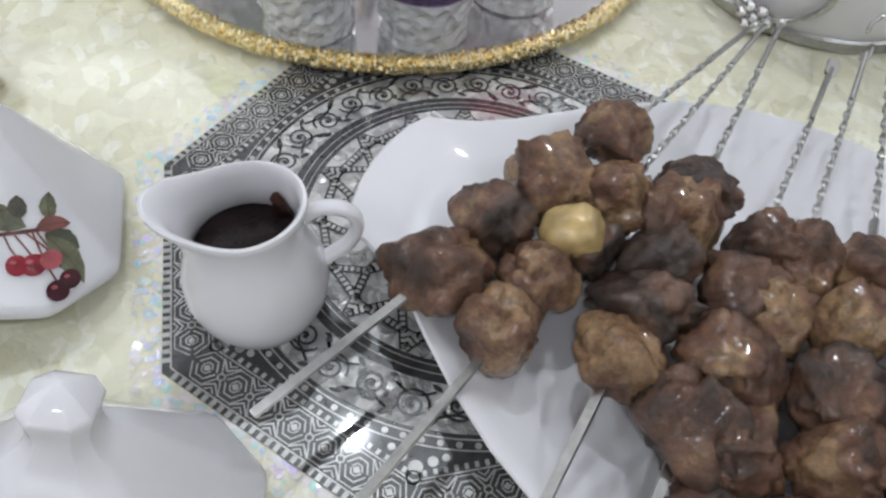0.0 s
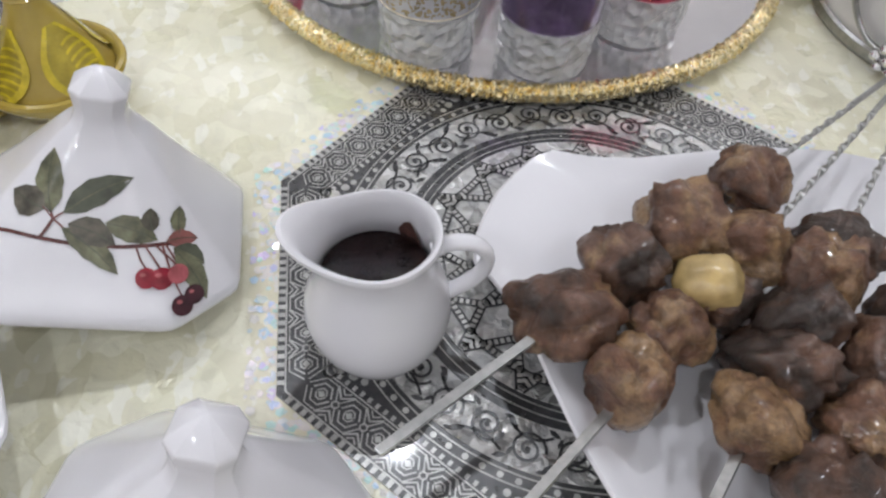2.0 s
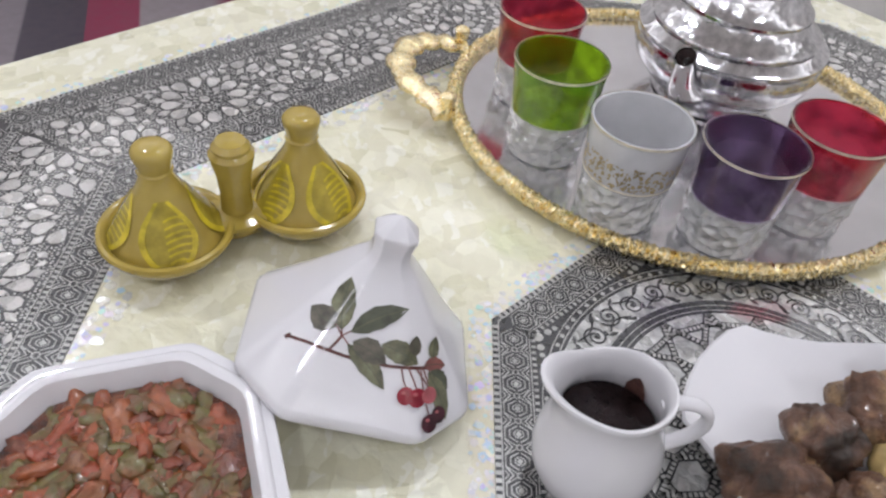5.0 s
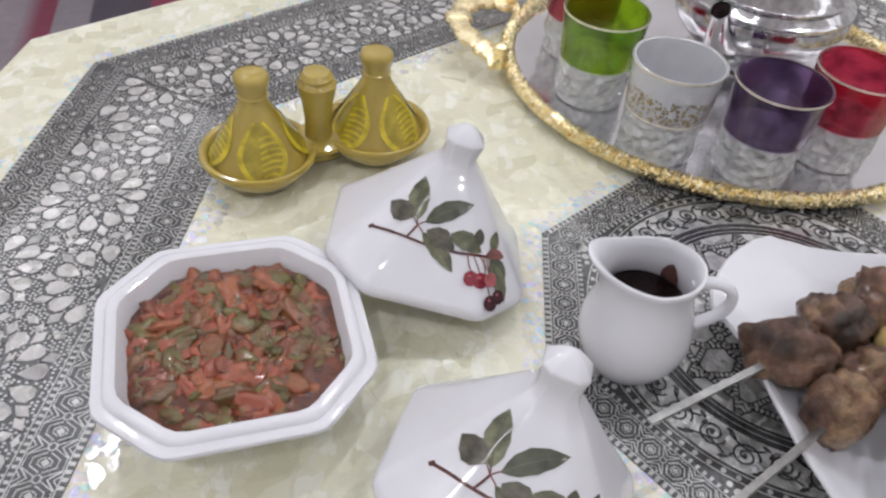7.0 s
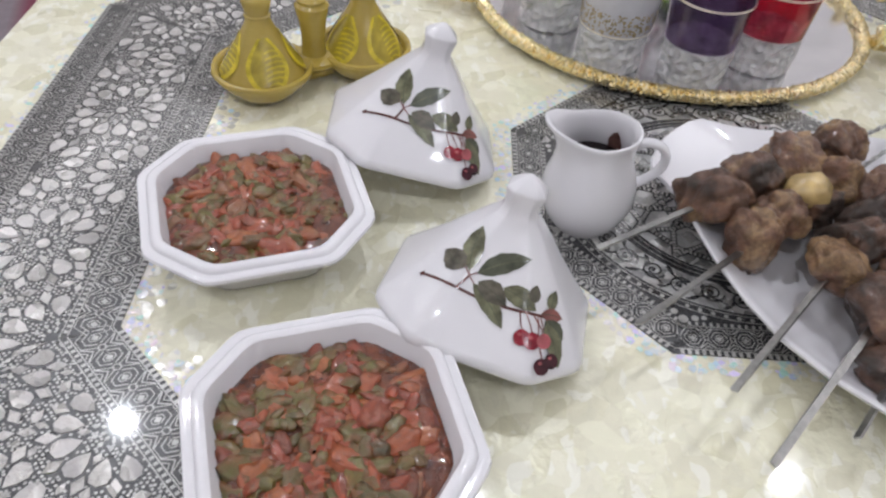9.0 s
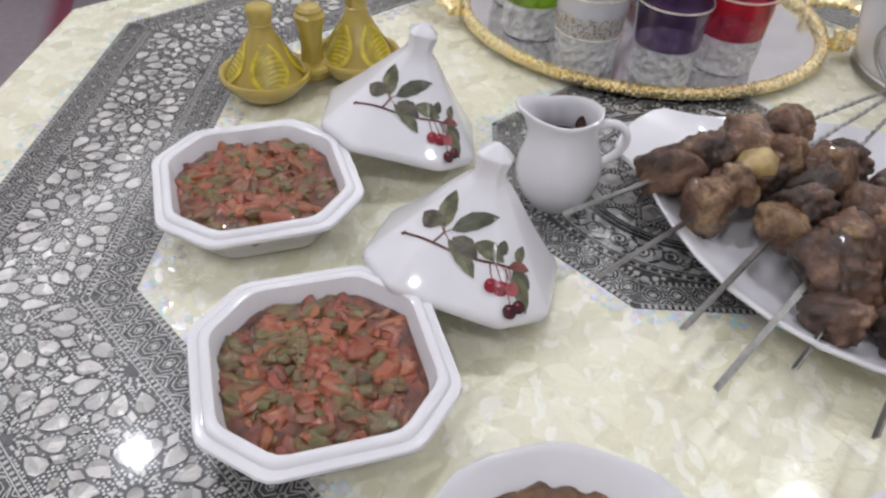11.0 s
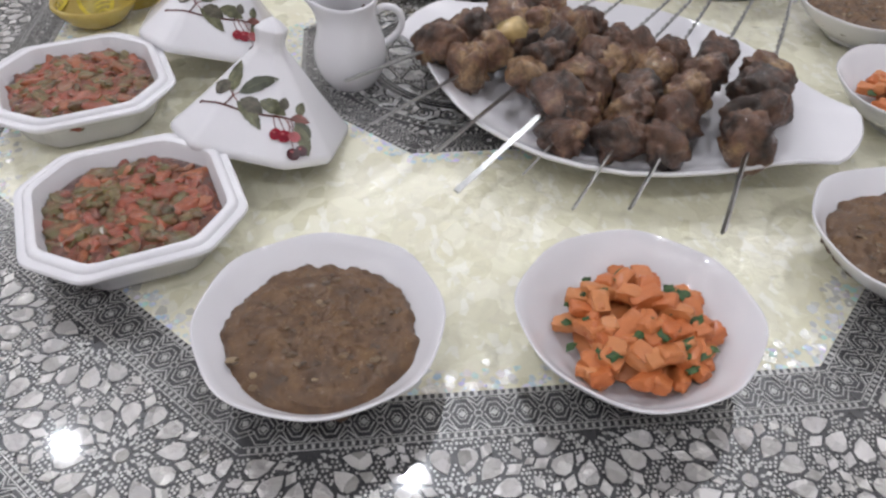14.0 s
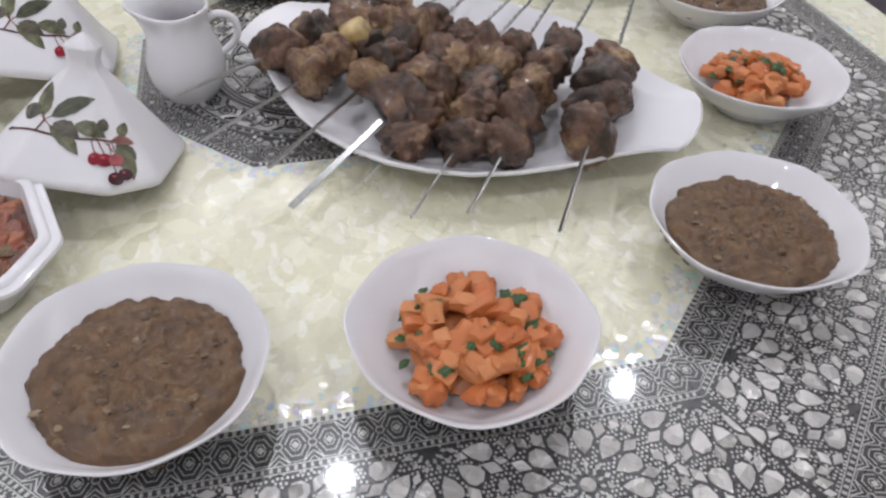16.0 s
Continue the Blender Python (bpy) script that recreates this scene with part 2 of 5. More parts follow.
def table():
    top = thing("octagonal_table", pose(CX, CY, 0, 0, 0, TURN8), "octagonal table topped with cream mother-of-pearl and black filigree inlay", "table")
    part("tabletop", loft([octagon(A_EDGE - 0.004, -0.035), octagon(A_EDGE, -0.031), octagon(A_EDGE, -0.004), octagon(A_EDGE - 0.004, 0.0)]), FIELD, top)
    part("apron", loft([octagon(0.36, -0.12), octagon(0.37, -0.035)]), BLACK, top)
    part("pedestal", lathe([(0.24, FLOOR), (0.25, FLOOR + 0.03), (0.1, FLOOR + 0.1), (0.085, -0.3), (0.15, -0.12)]), BLACK, top)
    return top


TABLE = table()


# ---------------------------------------------------------------- food materials
def island_food(name, stops, rough=0.3, grain=140, bump=0.5, coat=0.3, dark=0.35, by_object=False):
    """A food whose pieces each take a tone of the ramp, with darker grain."""
    m = Mat(name)
    rnd = m.t.nodes.new("ShaderNodeObjectInfo").outputs["Random"] if by_object else m.t.nodes.new("ShaderNodeNewGeometry").outputs["Random Per Island"]
    base = m.ramp(rnd, stops)
    n = m.noise(grain, 5, 0.6)
    base = m.mix(m.math("MULTIPLY", n, dark * 1.6), base, tuple(c * 0.25 for c in stops[0][1]))
    m.set(Base_Color=base, Roughness=rough, Coat_Weight=coat, Coat_Roughness=0.12, Subsurface_Weight=0.0)
    return m.bump(m.noise(grain * 2, 4), bump, 0.001).m


def soft_food(name, stops, by_object=False):
    """Stewed pieces: each takes a tone of the ramp and runs over into the tone of its neighbours."""
    m = Mat(name)
    rnd = m.t.nodes.new("ShaderNodeObjectInfo").outputs["Random"] if by_object else m.t.nodes.new("ShaderNodeNewGeometry").outputs["Random Per Island"]
    base = m.ramp(rnd, stops)
    stew = m.ramp(m.noise(95, 4, 0.6), [(0.36, (0.078, 0.062, 0.016)), (0.5, (0.15, 0.048, 0.016)), (0.64, (0.26, 0.052, 0.018))])
    base = m.mix(m.ramp(m.noise(170, 4, 0.65), [(0.34, (0.08,) * 3), (0.66, (0.7,) * 3)]), base, stew)
    base = m.mix(m.ramp(m.noise(420, 3), [(0.56, (0.0,) * 3), (0.72, (0.5,) * 3)]), base, (0.06, 0.03, 0.02))
    m.set(Base_Color=base, Roughness=m.ramp(m.noise(150, 3), [(0.4, (0.28,) * 3), (0.6, (0.45,) * 3)]), Coat_Weight=0.6, Coat_Roughness=0.1)
    return m.bump(m.noise(260, 4), 0.6, 0.0018).m


def meat_material(name, brown, tan, char):
    m = Mat(name)
    rnd = m.t.nodes.new("ShaderNodeObjectInfo").outputs["Random"]
    big = m.noise(40, 5, 0.55)
    fine = m.noise(260, 5, 0.65)
    shift = m.math("ADD", big, m.math("MULTIPLY", m.math("SUBTRACT", rnd, 0.5), 0.22))
    base = m.ramp(shift, [(0.37, char), (0.455, tuple(c * 0.72 for c in brown)), (0.56, tuple(c * 1.25 for c in brown)), (0.655, tan)])
    base = m.mix(m.ramp(fine, [(0.42, (0.0,) * 3), (0.62, (0.55,) * 3)]), base, tuple(c * 0.35 for c in brown))
    m.set(Base_Color=base, Roughness=m.ramp(fine, [(0.35, (0.3,) * 3), (0.65, (0.62,) * 3)]), Coat_Weight=m.ramp(m.noise(70, 3), [(0.38, (0.2,) * 3), (0.58, (0.9,) * 3)]), Coat_Roughness=0.12)
    return m.bump(m.mix(0.5, m.noise(150, 5, 0.65), m.noise(420, 5, 0.7)), 1.0, 0.0034).m


MEAT = meat_material("grilled_meat", (0.145, 0.066, 0.036), (0.33, 0.195, 0.090), (0.038, 0.025, 0.019))
ONION = plain("grilled_onion", (0.40, 0.285, 0.12), 0.25, var=0.45, scale=70, bump=0.2, Coat_Weight=0.4)
ZAALOUK = island_food("aubergine_puree", [(0.0, (0.085, 0.050, 0.028)), (0.4, (0.11, 0.065, 0.033)), (0.7, (0.16, 0.095, 0.046)), (1.0, (0.34, 0.24, 0.13))], 0.4, 260, 0.6, 0.2)
TONES = [(0.0, (0.14, 0.026, 0.013)), (0.24, (0.34, 0.050, 0.018)), (0.44, (0.36, 0.100, 0.028)), (0.52, (0.14, 0.060, 0.018)), (0.60, (0.082, 0.072, 0.016)), (0.90, (0.135, 0.120, 0.022)), (1.0, (0.045, 0.038, 0.012))]
SALAD = soft_food("pepper_tomato_salad", TONES)
SALAD_PIECE = soft_food("pepper_tomato_piece", TONES, True)
SALAD_JUICE = plain("red_salad_juice", (0.12, 0.034, 0.014), 0.15, var=0.6, scale=140, bump=0.8, Coat_Weight=0.5)
CARROT = island_food("boiled_carrot", [(0.0, (0.52, 0.135, 0.034)), (0.5, (0.58, 0.180, 0.052)), (1.0, (0.62, 0.245, 0.085))], 0.46, 300, 0.4, 0.12, 0.2, True)
HERB = plain("chopped_parsley", (0.03, 0.075, 0.015), 0.5, var=0.5, scale=400, bump=0.3)
JUICE = plain("meat_juice", (0.30, 0.20, 0.10), 0.25, var=0.3, scale=200)
SAUCE = plain("dark_brown_sauce", (0.013, 0.007, 0.007), 0.05, var=0.5, scale=120, bump=0.6, Specular_IOR_Level=0.22)


# ---------------------------------------------------------------- octagonal dishes with lids
def dish(m, label, seed):
    d = thing("octagonal_dish", m, label, "dish", "octagonal dishes")
    R = lambda s, c, z: rounded(cut_square(s, c, z), 0.005, 3)
    prof = [(0.036, 0.015, 0.0), (0.038, 0.016, 0.0012), (0.040, 0.017, 0.004), (0.047, 0.021, 0.019), (0.0535, 0.0245, 0.0225), (0.056, 0.0255, 0.0245), (0.0567, 0.0258, 0.0262),
            (0.0563, 0.0257, 0.0276), (0.0550, 0.0252, 0.0282), (0.0530, 0.0243, 0.0277), (0.0522, 0.0240, 0.0278), (0.0516, 0.0237, 0.0292), (0.0505, 0.0233, 0.0300), (0.0487, 0.0225, 0.0302), (0.0470, 0.0218, 0.0294), (0.0460, 0.0212, 0.0268),
            (0.0440, 0.0200, 0.0200), (0.0395, 0.0175, 0.008), (0.036, 0.016, 0.006)]
    part("bowl", loft([R(*p) for p in prof]), PORCELAIN, d)
    bm = loft([R(0.0430, 0.0195, 0.0150), R(0.0446, 0.0203, 0.0197), R(0.041, 0.019, 0.0217), R(0.03, 0.014, 0.0227), R(0.01, 0.005, 0.0230)])
    part("juice", bm, SALAD_JUICE, d)
    rng = random.Random(seed)
    cuts = []
    for q in range(8):
        s = 0.0036 + 0.00052 * q
        cuts.append(mesh_of(lump((s * rng.uniform(1.0, 1.9), s * rng.uniform(0.75, 1.05), s * rng.uniform(0.34, 0.46)), q * 3.7 + 1, 0.42, 3, 1.5, chop=0.35), "pepper_piece", SALAD_PIECE, "soft"))
    bm, count = bmesh.new(), 0
    while count < 520:
        x, y = rng.uniform(-0.042, 0.042), rng.uniform(-0.042, 0.042)
        if abs(x) + abs(y) > 0.0625:
            continue
        s = rng.choice((0.0020, 0.0028, 0.0036, 0.0044))
        edge = max(abs(x), abs(y), (abs(x) + abs(y)) * 0.69) / 0.043
        z = 0.0222 - 0.0030 * edge**4 + rng.uniform(-0.0013, 0.0009)
        if count % 3 == 0:
            part("pepper_piece", cuts[count // 3 % 8], None, d, m=Matrix.Translation((x * 0.95, y * 0.95, z)) @ Euler((rng.uniform(-0.32, 0.32), rng.uniform(-0.25, 0.25), rng.uniform(0, 6.3))).to_matrix().to_4x4() @ Matrix.Diagonal((rng.uniform(0.6, 1.25), rng.uniform(0.6, 1.1), rng.uniform(0.8, 1.3), 1)))
            count += 1
            continue
        own = lump((s * rng.uniform(0.9, 2.0), s * rng.uniform(0.7, 1.1), s * rng.uniform(0.4, 0.7)), rng.random() * 50, 0.3, 2, 1.1, chop=0.2)
        own.transform(Matrix.Translation((x, y, z)) @ Euler((rng.uniform(-0.5, 0.5), rng.uniform(-0.5, 0.5), rng.uniform(0, 6.3))).to_matrix().to_4x4())
        me = bpy.data.meshes.new("tmp")
        own.to_mesh(me)
        own.free()
        bm.from_mesh(me)
        bpy.data.meshes.remove(me)
        count += 1
    tagged(part("vegetable_mix", bm, SALAD, d, "cooked red and green pepper pieces"), kind="stuff")
    return d


dish(pose(-0.2030, 0.1020, 0, 0, 0, 35) @ Matrix.Scale(0.995, 4), "white octagonal porcelain dish filled with red and green pepper salad", 3)
dish(pose(-0.113, -0.010, 0, 0, 0, 33.5) @ Matrix.Scale(0.995, 4), "white octagonal porcelain dish of pepper salad beneath a leaning lid", 8)

LEAF_GREY = plain("printed_grey_leaf", (0.098, 0.088, 0.066), 0.2, var=0.5, scale=220, bump=0.0)
CHERRY_PINK = plain("printed_pink_cherry", (0.40, 0.10, 0.11), 0.15, var=0.4, scale=180, bump=0.0)
LEAF_DARK = plain("printed_dark_leaf", (0.080, 0.086, 0.058), 0.2, var=0.35, scale=160, bump=0.0)
LEAF_OLIVE = plain("printed_olive_leaf", (0.135, 0.135, 0.080), 0.2, var=0.6, scale=160, bump=0.0)
LEAF_RED = plain("printed_red_leaf", (0.20, 0.075, 0.065), 0.2, var=0.35, scale=120, bump=0.0)
CHERRY_RED = plain("printed_red_cherry", (0.24, 0.016, 0.03), 0.15, var=0.4, scale=180, bump=0.0)
CHERRY_DARK = plain("printed_dark_cherry", (0.05, 0.01, 0.016), 0.15, var=0.5, scale=180, bump=0.0)
TWIG = plain("printed_brown_twig", (0.10, 0.035, 0.03), 0.2, var=0.4, scale=240, bump=0.0)


def lid(m, label):
    from mathutils.bvhtree import BVHTree

    d = thing("dish_lid", m, label, "lid", "octagonal lids")
    S, C, H = 0.049, 0.0213, 0.0695
    R = lambda f, z: rounded(cut_square(S * f, C * f, z), min(0.004, 0.006 * f) if f > 0.2 else 0.0012 * f, 3)
    prof = [(0.93, -0.001), (0.985, -0.001), (1.0, 0.0005), (1.0, 0.003), (0.97, 0.0052), (0.78, 0.0158), (0.6, 0.0265), (0.44, 0.0365), (0.33, 0.0435), (0.255, 0.0480), (0.195, 0.0510), (0.170, 0.0532),
            (0.156, 0.0562), (0.166, 0.0600), (0.181, 0.0632), (0.180, 0.0640), (0.170, 0.0648), (0.09, 0.0685), (0.012, H + 0.0014)]
    bm = loft([R(f, z) for f, z in prof], cap0=False)
    for f in list(bm.faces):
        f.normal_update()
    bmesh.ops.recalc_face_normals(bm, faces=bm.faces)
    tree = BVHTree.FromBMesh(bm)
    inner = [(0.93, -0.001), (0.9, 0.002), (0.7, 0.013), (0.4, 0.031), (0.15, 0.045)]
    loft([R(f, z) for f, z in inner], cap0=False, bm=bm)
    part("shell", bm, PORCELAIN, d)
    slope = math.atan2(0.0313, 0.0255)
    n = Vector((0, -math.sin(slope), math.cos(slope)))
    up = Vector((0, math.cos(slope), math.sin(slope)))
    base = Vector((0, -S * 0.97, 0.0052))

    def on(u, v, lift):
        p = base + Vector((u, 0, 0)) + up * v + n * 0.03
        hit, nor, _, _ = tree.ray_cast(p, -n)
        return (hit + nor * lift) if hit else base + Vector((u, 0, 0)) + up * v

    def stuck(name, outline, mat, lift, lbl):
        """A printed patch: rings shrink to the middle, each laid on the shell."""
        cx = sum(p[0] for p in outline) / len(outline)
        cy = sum(p[1] for p in outline) / len(outline)
        bm = bmesh.new()
        rings = [[bm.verts.new(on(cx + (x - cx) * k, cy + (y - cy) * k, lift)) for x, y in outline] for k in (1, 0.66, 0.33)]
        mid = bm.verts.new(on(cx, cy, lift))
        q = len(outline)
        for a, b in zip(rings, rings[1:]):
            for i in range(q):
                bm.faces.new((a[i], a[(i + 1) % q], b[(i + 1) % q], b[i]))
        for i in range(q):
            bm.faces.new((rings[-1][i], rings[-1][(i + 1) % q], mid))
        part(name, bm, mat, d, lbl)

    def leaf(x, y, ang, length, width, mat, lbl="printed leaf"):
        a, pts = math.radians(ang), []
        for i in range(16):
            t = i / 8 if i <= 8 else (16 - i) / 8
            side = 1 if i <= 8 else -1
            w = width * 0.5 * (math.sin(math.pi * t**0.9) ** 0.8 if 0 < t < 1 else 0.0) * side * (1 + 0.05 * (-1) ** i)
            px, py = t * length, w + 0.05 * length * math.sin(math.pi * t)
            pts.append((x + px * math.cos(a) - py * math.sin(a), y + px * math.sin(a) + py * math.cos(a)))
        stuck("leaf", pts, mat, 0.00035 + leaf.k * 0.00003, lbl)
        vein = [(x + length * t * math.cos(a) - 0.05 * length * math.sin(math.pi * t) * math.sin(a), y + length * t * math.sin(a) + 0.05 * length * math.sin(math.pi * t) * math.cos(a)) for t in (0.02, 0.3, 0.6, 0.93)]
        strip("leaf_vein", vein, 0.0003, LEAF_OLIVE if mat is LEAF_DARK else LEAF_DARK, 0.0005 + leaf.k * 0.00003)
        leaf.k += 1

    leaf.k = 0

    def strip(name, pts, w, mat, lift=0.0003, lbl=""):
        fine = []
        for (x0, y0), (x1, y1) in zip(pts, pts[1:]):
            fine += [(x0 + (x1 - x0) * s / 4, y0 + (y1 - y0) * s / 4) for s in range(4)]
        fine.append(pts[-1])
        bm = bmesh.new()
        last = None
        for i, (x, y) in enumerate(fine):
            x0, y0 = fine[max(i - 1, 0)]
            x1, y1 = fine[min(i + 1, len(fine) - 1)]
            L = math.hypot(x1 - x0, y1 - y0) or 1
            ox, oy = -(y1 - y0) / L * w / 2, (x1 - x0) / L * w / 2
            pair = bm.verts.new(on(x + ox, y + oy, lift)), bm.verts.new(on(x - ox, y - oy, lift))
            if last:
                bm.faces.new((last[0], pair[0], pair[1], last[1]))
            last = pair
        part(name, bm, mat, d, lbl)

    mm = 0.001
    # the branch runs over the front face, from its upper left to the lower right corner
    at = lambda pts: [(x * mm, y * mm) for x, y in pts]
    strip("twig", at([(-31, 26), (-24, 25.6), (-16, 24.6), (-8, 23.6), (0, 23), (10, 23.4), (18, 24.4), (25, 25.4)]), 0.0013, TWIG, 0.0003, "printed brown twig")
    strip("twig", at([(-15, 24.8), (-13, 28), (-11.5, 31)]), 0.0010, TWIG, 0.00032)
    strip("twig", at([(-32, 25.2), (-30, 26.8)]), 0.0016, TWIG, 0.00032)
    for pts in ([(-11.5, 31), (-12, 33), (-12.2, 35)], [(-11.5, 31), (-13.7, 33.8), (-15, 34.6)], [(-11.5, 31), (-9.6, 32.6), (-7, 34.3)], [(-11.5, 31), (-9, 29), (-8, 28)], [(14, 23.8), (16, 19), (18, 16)], [(17, 24), (20.5, 19), (22.5, 16)],
                [(20, 24.5), (25, 20), (27, 18)], [(22, 24.8), (26, 14), (29.8, 7)], [(23, 25), (29, 16), (32.5, 10)]):
        strip("stalk", at(pts), 0.0006, LEAF_RED, 0.00033, "printed reddish stalk")
    for a, b, w, mt in (((-12.2, 33), (-12.7, 54), 9, LEAF_OLIVE), ((-14, 34), (-25, 39.4), 10.5, LEAF_GREY), ((-8.6, 33), (11.8, 46.7), 9, LEAF_DARK), ((-8.8, 28.4), (9.2, 14), 8.0, LEAF_OLIVE), ((-7, 29.8), (7.8, 24), 9.5, LEAF_GREY),
                        ((4.2, 31), (20.5, 26.2), 9, LEAF_OLIVE), ((18.7, 29), (17.3, 37), 5.5, LEAF_GREY), ((27, 28.5), (26.3, 38.3), 5, LEAF_OLIVE), ((23, 26), (33, 27.5), 6, LEAF_RED), ((25.4, 23.8), (36, 18.4), 7.5, LEAF_DARK), ((26, 23), (37.6, 6.4), 7.5, LEAF_OLIVE)):
        leaf(a[0] * mm, a[1] * mm, math.degrees(math.atan2(b[1] - a[1], b[0] - a[0])), math.dist(a, b) * mm, w * mm, mt)
    for x, y, r, mt in ((18.0, 13.4, 3.6, CHERRY_RED), (22.6, 13.4, 3.8, CHERRY_RED), (27.4, 15, 3.4, CHERRY_PINK), (29.6, 4.4, 3.6, CHERRY_DARK), (33.0, 8, 3.4, CHERRY_DARK)):
        stuck("cherry", [((x + 0.95 * r * math.cos(i * math.pi / 9)) * mm, (y + r * math.sin(i * math.pi / 9)) * mm) for i in range(18)], mt, 0.00075 + 0.00002 * x, "printed cherry")
        stuck("cherry_shine", [((x - 0.3 * r + 0.26 * r * math.cos(i * math.pi / 5)) * mm, (y + 0.3 * r + 0.2 * r * math.sin(i * math.pi / 5)) * mm) for i in range(10)], CHERRY_PINK, 0.0009 + 0.00002 * x, "printed pale spot")
    return d


lid(pose(-0.150, 0.196, 0.017, -7.6, 12.2, 15.7), "white porcelain lid with printed cherry branch leaning on its dish")
lid(pose(-0.0747, 0.0854, 0.014, -13.4, 8.0, 1.3), "white porcelain lid with printed cherry branch tilted against a dish")


# ---------------------------------------------------------------- sauce jug
def jug():
    d = thing("milk_jug", pose(-0.0422, 0.1783, 0, 0, 0, 195) @ Matrix.Diagonal((0.948, 0.948, 0.92, 1)), "small white porcelain jug holding dark brown sauce", "jug")
    prof = [(0.0150, 0.0), (0.0178, 0.0006), (0.0188, 0.0022), (0.0232, 0.0090), (0.0262, 0.0175), (0.0272, 0.0255), (0.0262, 0.034), (0.0236, 0.0425), (0.0212, 0.0495), (0.0203, 0.0545), (0.0206, 0.0600), (0.0216, 0.0638),
            (0.0222, 0.0654), (0.0218, 0.0667), (0.0207, 0.0671), (0.0196, 0.0660), (0.0189, 0.0615), (0.0184, 0.0545), (0.0192, 0.049), (0.0215, 0.042), (0.024, 0.034), (0.024, 0.02), (0.016, 0.006)]

    def ring(r, z, n=56):
        """The mouth is drawn out into a spout at the top, towards +x."""
        k = max(0.0, (z - 0.044) / 0.022) ** 1.3
        pts = []
        for i in range(n):
            a = 2 * math.pi * i / n
            beak = max(0.0, math.cos(a)) ** 5
            rr = r * (1 + 0.46 * k * beak) * (1 - 0.07 * k * math.sin(a) ** 2)
            pts.append((rr * math.cos(a), rr * math.sin(a), z + 0.0058 * k * beak + 0.002 * k * max(0.0, -math.cos(a))))
        return pts

    part("body", loft([ring(r, z) for r, z in prof]), PORCELAIN, d)
    pts = [(-0.0195, 0, 0.0570), (-0.025, 0, 0.0605), (-0.0325, 0, 0.0595), (-0.0375, 0, 0.0545), (-0.0385, 0, 0.0475), (-0.0355, 0, 0.040), (-0.030, 0, 0.0345), (-0.0255, 0, 0.031)]
    fine = []
    for i in range(len(pts) - 1):
        p0, p1, p2, p3 = (Vector(pts[max(0, min(len(pts) - 1, i + o))]) for o in (-1, 0, 1, 2))
        for s in range(4):
            t = s / 4
            fine.append(0.5 * ((2 * p1) + (p2 - p0) * t + (2 * p0 - 5 * p1 + 4 * p2 - p3) * t**2 + (3 * p1 - p0 - 3 * p2 + p3) * t**3))
    part("handle", tube(fine, 0.0034, 12, flat=0.75), PORCELAIN, d)
    part("sauce", loft([[(x * 0.985, y * 0.985, 0.0432) for x, y, z in ring(0.0208, 0.042)], [(x * 0.97, y * 0.97, 0.0440) for x, y, z in ring(0.0206, 0.042)]]), SAUCE, d, "dark brown sauce")
    # a run of sauce down the wall of the mouth, beside the handle
    bm = bmesh.new()
    wall = lambda z: float(np.interp(z, (0.042, 0.049, 0.0545, 0.0615), (0.0215, 0.0192, 0.0184, 0.0190)))
    vs = []
    for a in (-1.08, -0.95, -0.82, -0.69, -0.56):
        top = 0.0570 - 0.100 * (a + 0.82) ** 2
        zs = [0.0436 + (top - 0.0436) * v / 8 for v in range(9)]
        vs.append([bm.verts.new((-(wall(z) - 0.0011) * math.cos(a), (wall(z) - 0.0011) * math.sin(a), z)) for z in zs])
    for p, q in zip(vs, vs[1:]):
        for i in range(8):
            bm.faces.new((p[i], q[i], q[i + 1], p[i + 1]))
    part("sauce_smear", bm, plain("thin_brown_sauce", (0.13, 0.065, 0.055), 0.12, var=0.4, scale=200), d, "thin brown sauce smear inside the mouth")


jug()


# ---------------------------------------------------------------- salad plates
def squircle(r, z, n=72, wob=0.0, dz=0.0):
    pts = []
    for i in range(n):
        a = 2 * math.pi * i / n
        k = 1 + wob * (0.55 * math.cos(4 * a) * -0.5 + 0.28 * math.cos(8 * a + 0.5))
        pts.append((r * k * math.cos(a), r * k * math.sin(a), z + dz * math.cos(8 * a + 0.5)))
    return pts


